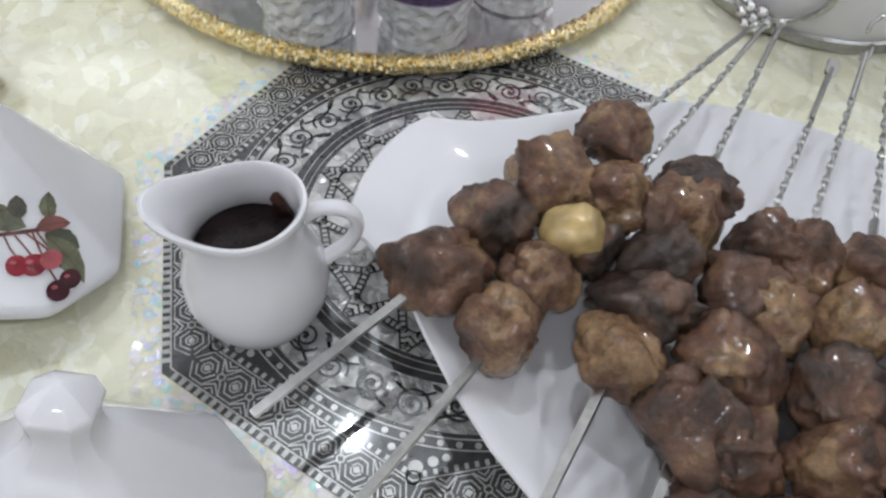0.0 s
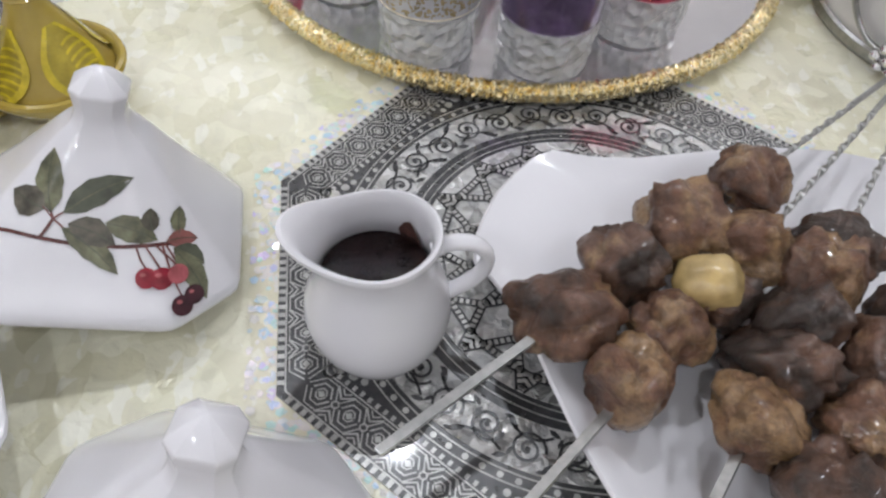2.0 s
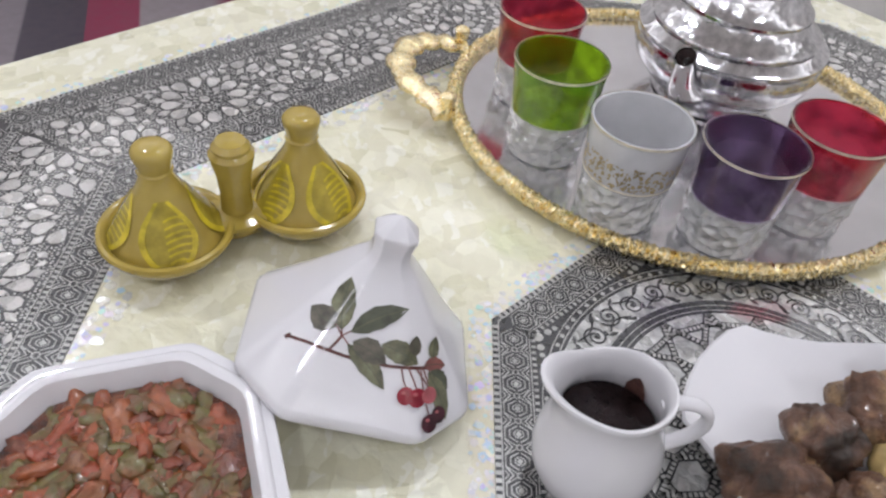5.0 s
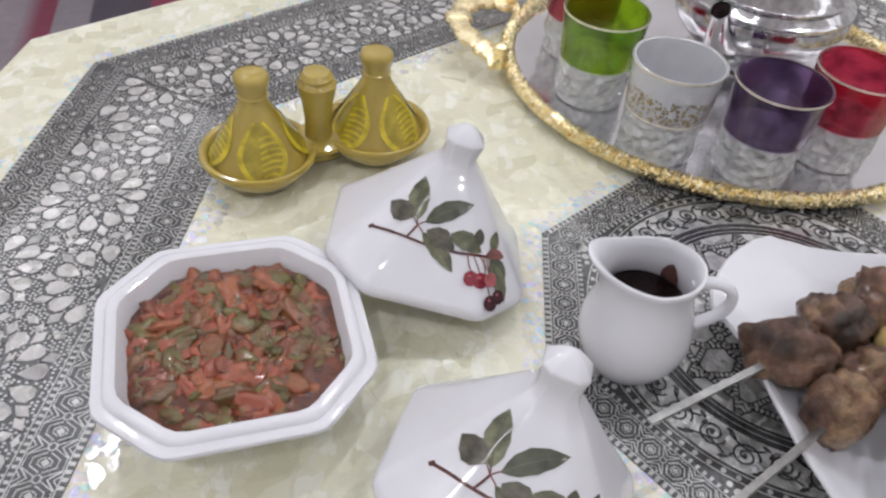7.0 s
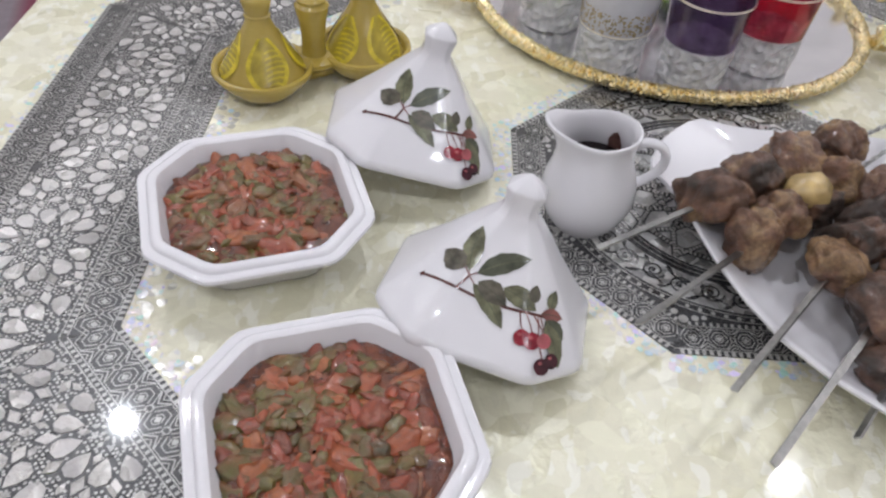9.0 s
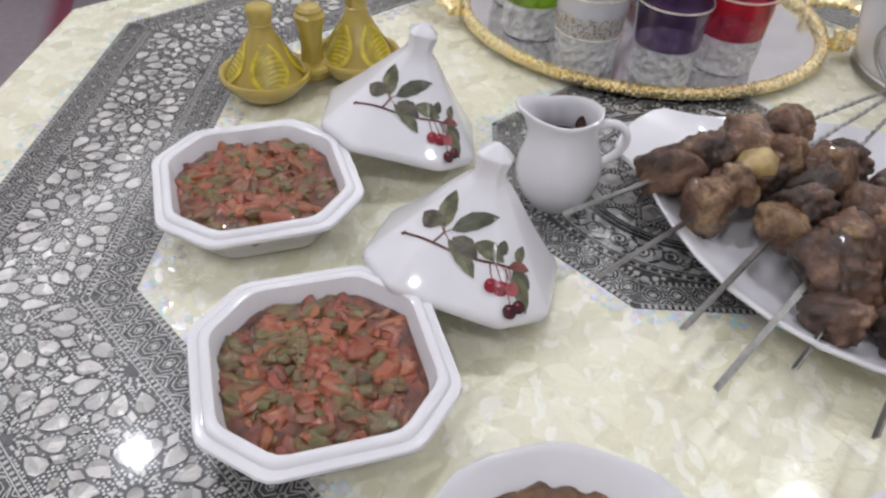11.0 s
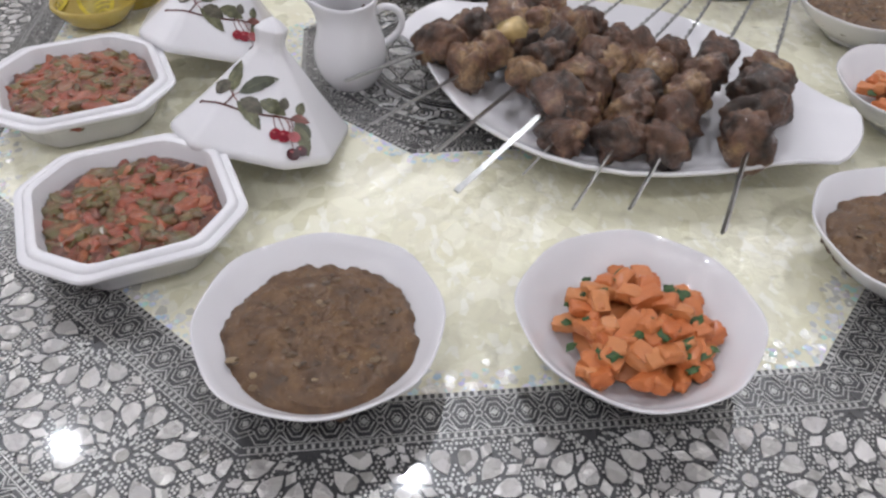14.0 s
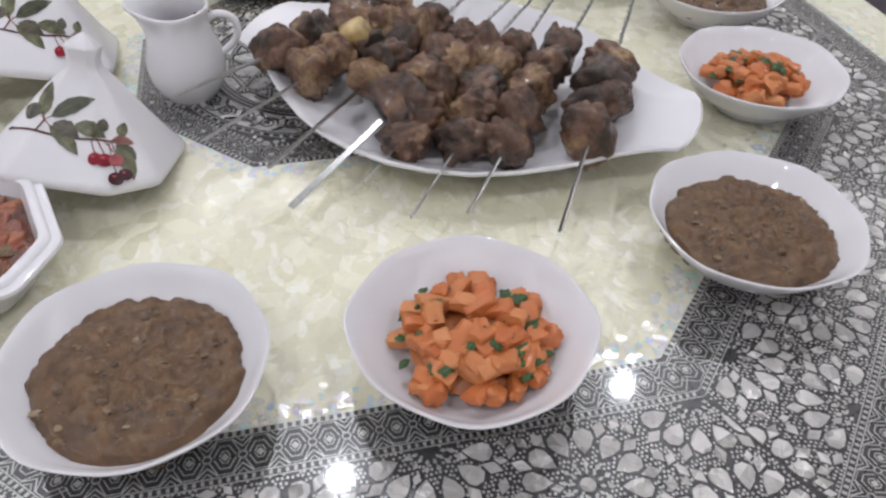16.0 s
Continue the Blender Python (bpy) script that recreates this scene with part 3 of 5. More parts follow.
def salad_plate(m, label, food, seed, R=0.0555, heap=1.0):
    d = thing("salad_plate", m, label, "plate", "white salad plates")
    k = R / 0.0555
    prof = [(0.024, 0.0, 0), (0.026, 0.0, 0), (0.027, 0.003, 0), (0.036, 0.008, 0.01), (0.046, 0.0165, 0.02), (0.0535, 0.0265, 0.035), (0.0553, 0.0293, 0.04), (0.0555, 0.0303, 0.04), (0.0548, 0.0308, 0.04), (0.0535, 0.0298, 0.04),
            (0.0505, 0.0262, 0.03), (0.044, 0.0182, 0.02), (0.035, 0.0112, 0.01), (0.024, 0.0072, 0), (0.01, 0.0066, 0)]
    part("plate", loft([squircle(r * k, z, wob=w, dz=w * 0.004) for r, z, w in prof]), PORCELAIN, d)
    rng = random.Random(seed)
    if food == "puree":
        bm = bmesh.new()
        n, rows = 140, 40
        vs = []
        off = Vector((seed * 3.3, seed * 1.7, 0))
        for j in range(rows + 1):
            f = j / rows
            row = []
            for i in range(n):
                a = 2 * math.pi * i / n
                edge = 0.0448 * (1 + 0.075 * noise.fractal(Vector((math.cos(a) * 2.1, math.sin(a) * 2.1, 0)) + off, 0.8, 2, 4)) * k
                x, y = f * edge * math.cos(a), f * edge * math.sin(a)
                h = 0.0252 - 0.0048 * f**3 - 0.0035 * max(0, f - 0.93) / 0.07
                h += 0.0021 * noise.fractal(Vector((x, y, 0)) * 150 + off, 0.75, 2.1, 4) + 0.0007 * noise.noise(Vector((x, y, 0)) * 380 + off)
                row.append(bm.verts.new((x, y, h)))
            vs.append(row)
        for p, q in zip(vs, vs[1:]):
            for i in range(n):
                bm.faces.new((p[i], p[(i + 1) % n], q[(i + 1) % n], q[i]))
        bmesh.ops.remove_doubles(bm, verts=bm.verts, dist=0.00002)
        part("aubergine_puree", bm, PUREE, d, "coarse brown aubergine and tomato puree")
        bm = bmesh.new()
        for _ in range(150):
            a, q = rng.uniform(0, 6.283), math.sqrt(rng.random()) * 0.041 * k
            s = rng.choice((0.0006, 0.0007, 0.0009, 0.0012, 0.0016, 0.0019))
            z = 0.0249 - 0.005 * (q / 0.0425 / k) ** 3
            lump((s * rng.uniform(1, 1.8), s, s * 0.6), rng.random() * 60, 0.4, 1 if s < 0.0015 else 2, bm=bm, at=(q * math.cos(a), q * math.sin(a), z))
        tagged(part("puree_grain", bm, ZAALOUK, d, "seeds and soft lumps in the puree"), kind="stuff")
    else:
        base = lathe([(0.027 * k * heap, 0.0105), (0.028 * k * heap, 0.0125), (0.022 * k * heap, 0.017), (0.010 * k * heap, 0.021)], 40)
        part("carrot_mound", base, CARROT, d, "boiled carrot heap")
        spread = 0.0355 * k * heap
        for q in range(int(74 * heap**1.5)):
            a, r = rng.uniform(0, 6.283), math.sqrt(rng.random()) * spread
            h = 0.0172 + 0.0120 * (1 - (r / spread) ** 2) + rng.uniform(-0.002, 0.002)
            s = rng.uniform(0.0044, 0.0062)
            # wedges and cubes: one end of each cut is narrower than the other
            cub = lump((s * rng.uniform(1.0, 1.75), s, s * rng.uniform(0.55, 0.85)), rng.random() * 40, 0.16, 3, 1.1, chop=0.85)
            thin = rng.uniform(0.0, 0.45)
            for v in cub.verts:
                v.co.y *= 1 - thin * (v.co.x / (s * 1.75) + 0.5)
            part("carrot_piece", cub, CARROT, d, m=Matrix.Translation((r * math.cos(a), r * math.sin(a), h)) @ Euler((rng.uniform(-0.5, 0.5), rng.uniform(-0.45, 0.45), rng.uniform(0, 6.3))).to_matrix().to_4x4())
        bm = bmesh.new()
        for q in range(34):
            a, r = rng.uniform(0, 6.283), math.sqrt(rng.random()) * spread
            h = 0.0212 + 0.0120 * (1 - (r / spread) ** 2)
            s = rng.choice((0.0005, 0.0007, 0.0010, 0.0018, 0.0026, 0.0030))
            lump((s * rng.uniform(1, 2.0), s * rng.uniform(0.6, 1.2), s * 0.28), rng.random() * 60, 0.9, 2, 1.8, bm=bm, at=(r * math.cos(a), r * math.sin(a), h))
        tagged(part("parsley", bm, HERB, d, "chopped green parsley"), kind="stuff")
    return d


def puree_material():
    m = Mat("coarse_aubergine_puree")
    big, fine, spk = m.noise(90, 5, 0.6), m.noise(420, 4, 0.6), m.voronoi(330, "Distance")
    base = m.ramp(big, [(0.32, (0.058, 0.027, 0.010)), (0.5, (0.112, 0.055, 0.020)), (0.68, (0.172, 0.092, 0.034))])
    base = m.mix(m.math("MULTIPLY", fine, 0.5), base, (0.115, 0.058, 0.024))
    base = m.mix(m.math("MULTIPLY", m.math("LESS_THAN", spk, 0.12), 0.8), base, (0.30, 0.20, 0.10))
    base = m.mix(m.ramp(m.noise(60, 3), [(0.56, (0.0,) * 3), (0.72, (0.45,) * 3)]), base, (0.045, 0.032, 0.024))
    m.set(Base_Color=base, Roughness=0.5, Coat_Weight=0.22, Coat_Roughness=0.12)
    return m.bump(m.mix(0.4, big, fine), 0.6, 0.0020).m


PUREE = puree_material()
salad_plate(pose(0.0100, -0.0762, 0.0012, 0, 0, 20), "white porcelain plate heaped with brown aubergine puree", "puree", 1, 0.0562)
salad_plate(pose(0.1510, -0.0470, 0.0012, 0, 0, 50), "white porcelain plate of diced carrots with parsley", "carrot", 2)
salad_plate(pose(0.2980, 0.0370, 0.0012, 0, 0, 5), "white porcelain plate of brown aubergine puree beside the skewers", "puree", 5)
salad_plate(pose(0.3430, 0.1960, 0.0012, 0, 0, 80), "white porcelain plate with a small heap of carrots", "carrot", 6, heap=0.86)
salad_plate(pose(0.3400, 0.3270, 0.0012, 0, 0, 33), "white porcelain plate of brown puree near the table edge", "puree", 9)


# ---------------------------------------------------------------- platter with skewers
def platter():
    d = thing("oval_platter", pose(0.140, 0.178, 0, 0, 0, -20.5), "long white porcelain platter with lug ends under meat skewers", "platter")
    half = [(0.157, 0.0), (0.156, 0.012), (0.1535, 0.025), (0.149, 0.0335), (0.141, 0.0365), (0.130, 0.042), (0.118, 0.0505), (0.105, 0.0625), (0.090, 0.0755), (0.070, 0.0900), (0.048, 0.1020), (0.024, 0.1090), (0.0, 0.1115)]
    quad = half + [(-x, y) for x, y in half[-2::-1]]
    full = quad + [(x, -y) for x, y in quad[-2:0:-1]]

    def ring(k, z, lug=1.0):
        """k draws the outline in; lug tells how much of the end lugs stays."""
        pts = []
        for x, y in full:
            rim = z + 0.0040 * max(0.0, (abs(x) - 0.10) / 0.057) * (1 if z > 0.012 else 0)
            far = max(0.0, abs(x) - 0.112)
            xx = math.copysign(abs(x) - far * (1 - lug), x)
            pts.append((xx * k, y * k, rim))
        return pts

    rings = [ring(0.60, 0.0, 0), ring(0.63, 0.0, 0), ring(0.65, 0.003, 0), ring(0.80, 0.010, 0.1), ring(0.93, 0.0185, 0.6), ring(0.985, 0.0228, 0.95), ring(1.0, 0.0245), ring(1.002, 0.0258), ring(0.995, 0.0268), ring(0.98, 0.0262),
             ring(0.93, 0.0222, 0.75), ring(0.82, 0.0150, 0.25), ring(0.70, 0.0090, 0.0), ring(0.6, 0.0068, 0), ring(0.3, 0.006, 0)]
    part("platter", loft(rings), PORCELAIN, d)
    part("foot_ring", loft([ring(0.50, -0.0002, 0), ring(0.53, -0.0004, 0), ring(0.56, -0.0002, 0), ring(0.56, 0.0015, 0)]), PORCELAIN, d)
    rng = random.Random(31)
    for x, y in ((-0.112, -0.018), (-0.088, -0.052), (-0.105, -0.03), (0.108, 0.01), (0.03, -0.088)):
        s = rng.uniform(0.0012, 0.0026)
        k = max(abs(y) / 0.1115, abs(x) / 0.15)
        part("meat_juice_drop", lump((s * 1.6, s, 0.0005), rng.random() * 9, 0.3, 2), JUICE, d, "small brown meat juice stain", m=pose(x, y, 0.0075 + 0.014 * max(0.0, k - 0.6) / 0.4))


platter()


def skewer(tip, end, pieces, seed, label, hook, roll):
    """A flat steel skewer from its tip to its twisted handle, with meat from the fractions given."""
    tip, end = Vector(tip), Vector(end)
    L = (end - tip).length
    d = (end - tip).normalized()
    side = Vector((0, 0, 1)).cross(d).normalized()
    up = d.cross(side)
    m = Matrix((( *(d.x, side.x, up.x), tip.x), (*(d.y, side.y, up.y), tip.y), (*(d.z, side.z, up.z), tip.z), (0, 0, 0, 1)))
    m = m @ Matrix.Rotation(math.radians(roll), 4, "X")
    o = thing("meat_skewer", m, label, "skewer", "meat skewers")
    a, b = 0.60 * L, 0.86 * L
    blade = loft([[(x, -w, -t), (x, w, -t), (x, w, t), (x, -w, t)] for x, w, t in ((0.0, 0.0014, 0.0005), (0.0006, 0.0017, 0.0006), (a, 0.0018, 0.0006))])
    part("blade", blade, STEEL, o)
    n = 60
    part("twisted_shank", tube([(a + (b - a) * i / n, 0, 0) for i in range(n + 1)], 0.0019, 4, flat=0.45, twist=2 * math.pi * 4.5 / n), STEEL, o)
    part("handle_rod", tube([(b, 0, 0), (L - 0.006, 0, 0)], 0.0013, 8), STEEL, o)
    if hook == "tab":
        pts = []
        part("end_tab", loft([[(x, -w, -0.0007), (x, w, -0.0007), (x, w, 0.0007), (x, -w, 0.0007)] for x, w in ((L - 0.012, 0.0014), (L - 0.010, 0.0026), (L - 0.001, 0.0028), (L, 0.0022))]), CHROME, o, "flat bright skewer end")
    elif hook == "knob":
        pts = []
        part("end_knob", lathe([(0.0006, -0.0022), (0.0018, -0.0012), (0.0022, 0.0), (0.0018, 0.0012), (0.0006, 0.0022)], 12), CHROME, o, "small bright end knob", m=Matrix.Translation((L - 0.005, 0, 0)))
    else:
        pts = [(L - 0.006, 0, 0), (L + 0.001, 0, 0.001), (L + 0.003, 0.004, 0.003), (L, 0.009, 0.004), (L - 0.004, 0.012, 0.003)]
    if pts:
        part("hook", tube(pts, 0.0013, 8), CHROME, o)
    rng = random.Random(seed)
    for x, s, dz in pieces:
        kind = ONION if s < 0 else MEAT
        s = abs(s) * 0.96
        size = (s * rng.uniform(0.92, 1.2), s * rng.uniform(1.05, 1.5), s * rng.uniform(0.8, 1.08))
        bm = lump(size, rng.random() * 90, 0.22 if kind is MEAT else 0.10, 4, 1.1, chop=rng.uniform(0.2, 0.6), crag=0.62 if kind is MEAT else 0.0)
        me = Matrix.Translation((x * L, rng.uniform(-0.0025, 0.0025), dz)) @ Euler((rng.uniform(0, 6.3), rng.uniform(-0.5, 0.5), rng.uniform(-0.6, 0.6))).to_matrix().to_4x4()
        part("onion_piece" if kind is ONION else "meat_chunk", bm, kind, o, "charred grilled meat chunk" if kind is MEAT else "pale grilled onion piece", m=me, smooth="soft")


SKEWERS = [
    ((-0.030, 0.120, 0.034), (0.166, 0.341, 0.037), [(0.265, 0.0155, 0), (0.37, 0.0145, 0.001), (0.475, 0.0155, 0.002), (0.60, 0.0145, 0.002)], "knob"),
    ((-0.005, 0.085, 0.027), (0.171, 0.342, 0.038), [(0.285, 0.015, 0), (0.365, 0.0145, 0.003), (0.432, -0.0092, 0.0084), (0.445, 0.0130, -0.002), (0.525, 0.0145, 0.002)], "knob"),
    ((0.038, 0.061, 0.028), (0.178, 0.344, 0.038), [(0.325, 0.0145, 0), (0.395, 0.0155, 0.001), (0.46, 0.014, 0.003), (0.52, 0.015, 0.003), (0.58, 0.0135, 0.002)], "knob"),
    ((0.055, 0.032, 0.025), (0.196, 0.316, 0.036), [(0.345, 0.0145, 0.003), (0.43, 0.0145, 0.005), (0.515, 0.015, 0.003), (0.60, 0.0135, 0.002)], "tab"),
    ((0.090, 0.059, 0.022), (0.216, 0.330, 0.036), [(0.15, 0.0135, 0), (0.24, 0.015, 0.003), (0.33, 0.0145, 0.005), (0.42, 0.0145, 0.003), (0.51, 0.0135, 0.001)], "tab"),
    ((0.119, 0.025, 0.028), (0.234, 0.352, 0.038), [(0.21, 0.0135, 0), (0.285, 0.014, 0.003), (0.36, 0.0145, 0.006), (0.44, 0.0145, 0.004), (0.52, 0.0135, 0.002)], "bend"),
    ((0.148, 0.026, 0.032), (0.258, 0.335, 0.038), [(0.20, 0.0145, 0), (0.285, 0.014, 0.003), (0.37, 0.0145, 0.004), (0.455, 0.0145, 0.003), (0.535, 0.013, 0.002)], "bend"),
    ((0.194, 0.014, 0.033), (0.278, 0.318, 0.038), [(0.28, 0.0155, 0), (0.37, 0.0155, 0.002), (0.455, 0.015, 0.003), (0.53, 0.0135, 0.002)], "bend"),
]
for i, (tip, end, pieces, hook) in enumerate(SKEWERS):
    skewer(tip, end, pieces, 20 + i, "steel skewer of browned grilled meat on the white platter", hook, (-10, -24, -28, 20.5, -56, -60, -58, -62)[i])


# ---------------------------------------------------------------- yellow double tagine
def cruet():
    glaze = Mat("mustard_yellow_glaze")
    glaze.set(Base_Color=glaze.ramp(glaze.noise(45), [(0.3, (0.35, 0.250, 0.042)), (0.7, (0.47, 0.350, 0.080))]), Roughness=0.16, Coat_Weight=0.5, Coat_Roughness=0.06)
    glaze = glaze.bump(glaze.noise(60, 3), 0.25, 0.001).m
    bright = plain("bright_yellow_brushed_glaze", (0.60, 0.47, 0.03), 0.16, var=0.3, scale=120, bump=0.1, Coat_Weight=0.4)
    olive = plain("olive_yellow_glaze", (0.40, 0.31, 0.035), 0.16, var=0.3, scale=120, bump=0.1, Coat_Weight=0.4)
    A, B = Vector((-0.265, 0.2290, 0)), Vector((-0.213, 0.2825, 0))
    mid = (A + B) / 2
    ang = math.degrees(math.atan2(B.y - A.y, B.x - A.x))
    d = thing("double_tagine", pose(mid.x, mid.y, 0.0005, 0, 0, ang) @ Matrix.Diagonal((0.955, 0.955, 0.905, 1)), "mustard yellow glazed double tagine spice dish", "spice dish")
    h = (B - A).length / 2
    for s in (-1, 1):
        prof = [(0.019, 0.0), (0.021, 0.0005), (0.0265, 0.006), (0.0315, 0.0128), (0.0338, 0.0165), (0.0345, 0.0188), (0.0338, 0.0206), (0.0320, 0.0211), (0.0303, 0.0200), (0.0292, 0.0180), (0.028, 0.014), (0.02, 0.006)]
        part("saucer", lathe(prof, 48, x=s * h), glaze, d)
        cone = [(0.0275, 0.0150), (0.0285, 0.0165), (0.0272, 0.0190), (0.0235, 0.0270), (0.0180, 0.0370), (0.0125, 0.0465), (0.0095, 0.0525), (0.0082, 0.0570), (0.0082, 0.0585), (0.0088, 0.0592), (0.0080, 0.0602), (0.0086, 0.0635), (0.0097, 0.0680), (0.0099, 0.0700), (0.0097, 0.0718), (0.0080, 0.0736), (0.004, 0.0744)]
        lidp = part("tagine_lid", lathe(cone, 48, x=s * h), glaze, d)
        for q in range(4):
            a0 = math.radians(-60 + 90 * q + (-10 if s > 0 else -38))
            bm = bmesh.new()
            rows = []
            for j in range(9):
                t = j / 8
                z = 0.0185 + 0.029 * t
                r = 0.0283 - 0.0168 * t + 0.0006
                w = 0.58 * math.sin(math.pi * (0.12 + 0.8 * t)) ** 0.8
                rows.append([bm.verts.new((s * h + r * math.cos(a0 + w * u), r * math.sin(a0 + w * u), z)) for u in (-1, -0.6, -0.2, 0.2, 0.6, 1)])
            for p, r2 in zip(rows, rows[1:]):
                for i in range(5):
                    bm.faces.new((p[i], p[i + 1], r2[i + 1], r2[i]))
            part("brushed_panel", bm, olive, lidp, "olive yellow leaf panel")
            on = lambda t, u, lift: (s * h + (0.0283 - 0.0168 * t + lift) * math.cos(a0 + u), (0.0283 - 0.0168 * t + lift) * math.sin(a0 + u), 0.0185 + 0.029 * t)
            W = lambda t: 0.58 * math.sin(math.pi * (0.12 + 0.8 * t)) ** 0.8
            strokes = [[(j / 12, e * W(j / 12)) for j in range(13)] for e in (-1, 1)]
            strokes += [[(t0, 0.95 * W(t0)), (t0 + 0.05, 0.6 * W(t0)), (t0 + 0.05, 0.25 * W(t0)), (t0 + 0.01, -0.1 * W(t0))] for t0 in (0.04, 0.15, 0.25, 0.36, 0.46, 0.57, 0.69)]
            for st in strokes:
                sb, row = bmesh.new(), None
                for t, u in st:
                    pair = [sb.verts.new(on(t, u + o, 0.0011)) for o in (-0.075, 0.075)] if st in strokes[:2] else [sb.verts.new(on(t + o, u, 0.0011)) for o in (-0.021, 0.021)]
                    if row:
                        sb.faces.new((row[0], pair[0], pair[1], row[1]))
                    row = pair
                part("brush_stroke", sb, bright, lidp, "bright yellow brush stroke")
    part("bridge", loft([[(rx * math.cos(q * math.pi / 12), ry * math.sin(q * math.pi / 12), z) for q in range(24)] for rx, ry, z in ((0.016, 0.006, 0.003), (0.020, 0.0105, 0.011), (0.0215, 0.0165, 0.0165), (0.0205, 0.0160, 0.0190), (0.0150, 0.0125, 0.0203), (0.0095, 0.0090, 0.0215))]), glaze, d)
    part("handle_post", lathe([(0.0105, 0.008), (0.0085, 0.02), (0.0080, 0.034), (0.0092, 0.046), (0.0112, 0.0555), (0.0116, 0.0590), (0.0100, 0.0610), (0.0095, 0.0615), (0.0098, 0.0635), (0.0075, 0.0665), (0.002, 0.0675)], 32), glaze, d)


cruet()


# ---------------------------------------------------------------- tray, glasses, teapot
def clear_glass(name, color=(1, 1, 1), rough=0.02):
    m = Mat(name)
    m.set(Base_Color=color, Roughness=rough, Transmission_Weight=1.0, IOR=1.45)
    return m


TX, TY = -0.022, 0.463


def tray():
    d = thing("round_tray", pose(TX, TY, 0.001, 0, 0, 10), "round mirrored tray with ornate gold rim and handles", "tray")
    E = lambda r, z, n=120: [(x * 1.05, y * 0.985, zz) for x, y, zz in circle(r, z, n)]
    mirror = plain("tray_mirror", (0.80, 0.79, 0.81), 0.15, 1.0, var=0.08, scale=30, bump=0.04)
    part("tray_plate", loft([E(0.136, 0.002), E(0.143, 0.004), E(0.143, 0.006), E(0.137, 0.0055), E(0.12, 0.005), E(0.02, 0.005)]), mirror, d, "polished silver mirror plate")
    bm = bmesh.new()
    n, q = 1500, 16
    rings = []
    for i in range(n):
        a = 2 * math.pi * i / n
        ring = []
        for k in range(q):
            b = 2 * math.pi * k / q
            rr = 0.0037 * (1 + 0.34 * noise.noise(Vector((math.cos(a) * 140, math.sin(a) * 140, 3.2 * math.cos(b) + 9)) + Vector((0, 0, 3.2 * math.sin(b)))) + 0.42 * noise.noise(Vector((math.cos(a) * 250, math.sin(a) * 250, 6 * math.sin(b)))))
            r = 0.1468 + rr * 1.2 * math.cos(b)
            ring.append(bm.verts.new((r * 1.05 * math.cos(a), r * 0.985 * math.sin(a), 0.0080 + rr * 1.25 * math.sin(b))))
        rings.append(ring)
    for i in range(n):
        p, s = rings[i], rings[(i + 1) % n]
        for k in range(q):
            bm.faces.new((p[k], s[k], s[(k + 1) % q], p[(k + 1) % q]))
    part("gold_rim", bm, GOLD, d, "ornate cast gold rim")
    part("silver_skirt", loft([E(0.1385, 0.0), E(0.1445, 0.0015), E(0.1475, 0.0045), E(0.1455, 0.0085), E(0.1425, 0.006)], cap0=True, cap1=False), CHROME, d, "bright metal skirt")
    for s in (-1, 1):
        pts = []
        for i in range(73):
            a = math.radians(-90 + 180 * i / 72)
            pts.append((s * (0.156 + 0.032 * math.cos(a) + 0.004 * math.cos(3 * a)), 0.045 * math.sin(a) + 0.003 * math.sin(4 * a), 0.012 + 0.010 * math.cos(a)))
        hb = tube(pts, [0.0088 * (1 + 0.16 * math.sin(i * 0.63) + 0.26 * noise.noise(Vector((i * 0.45, s, 3.0)))) for i in range(73)], 16, flat=0.5)
        hd = part("handle", hb, GOLD, d, "scrolled gold handle")
        for e in (-1, 1):
            part("handle_post", lathe([(0.003, 0.008), (0.0045, 0.014), (0.0035, 0.018), (0.0052, 0.0225), (0.0052, 0.0255), (0.002, 0.0275)], 16, x=s * 0.156, y=e * 0.044), GOLD, hd)


tray()
TRAY_Z = 0.0062
GLASS = clear_glass("clear_cut_glass").set(Base_Color=(0.97, 0.98, 0.98), Transmission_Weight=0.5, IOR=1.9, Roughness=0.0, Coat_Weight=1.0, Coat_Roughness=0.02)
GLASS = GLASS.bump(GLASS.voronoi(150, "Distance"), 0.9, 0.005).m
DULLGOLD = plain("dull_gilt_scroll", (0.36, 0.28, 0.15), 0.35, 0.5, var=0.3, scale=300)
RIMGOLD = plain("thin_gilt_line", (0.80, 0.74, 0.60), 0.3, 0.6, var=0.2, scale=200)


def glass_material(name, color):
    m = Mat(name)
    base = m.ramp(m.noise(55, 4, 0.6), [(0.36, tuple(c * 0.45 for c in color)), (0.5, tuple(c * 0.8 for c in color)), (0.66, color)])
    m.set(Base_Color=base, Roughness=0.05, Transmission_Weight=0.9, IOR=1.25, Coat_Weight=0.9, Coat_Roughness=0.04)
    return m.bump(m.noise(110, 3), 0.5, 0.0015).m


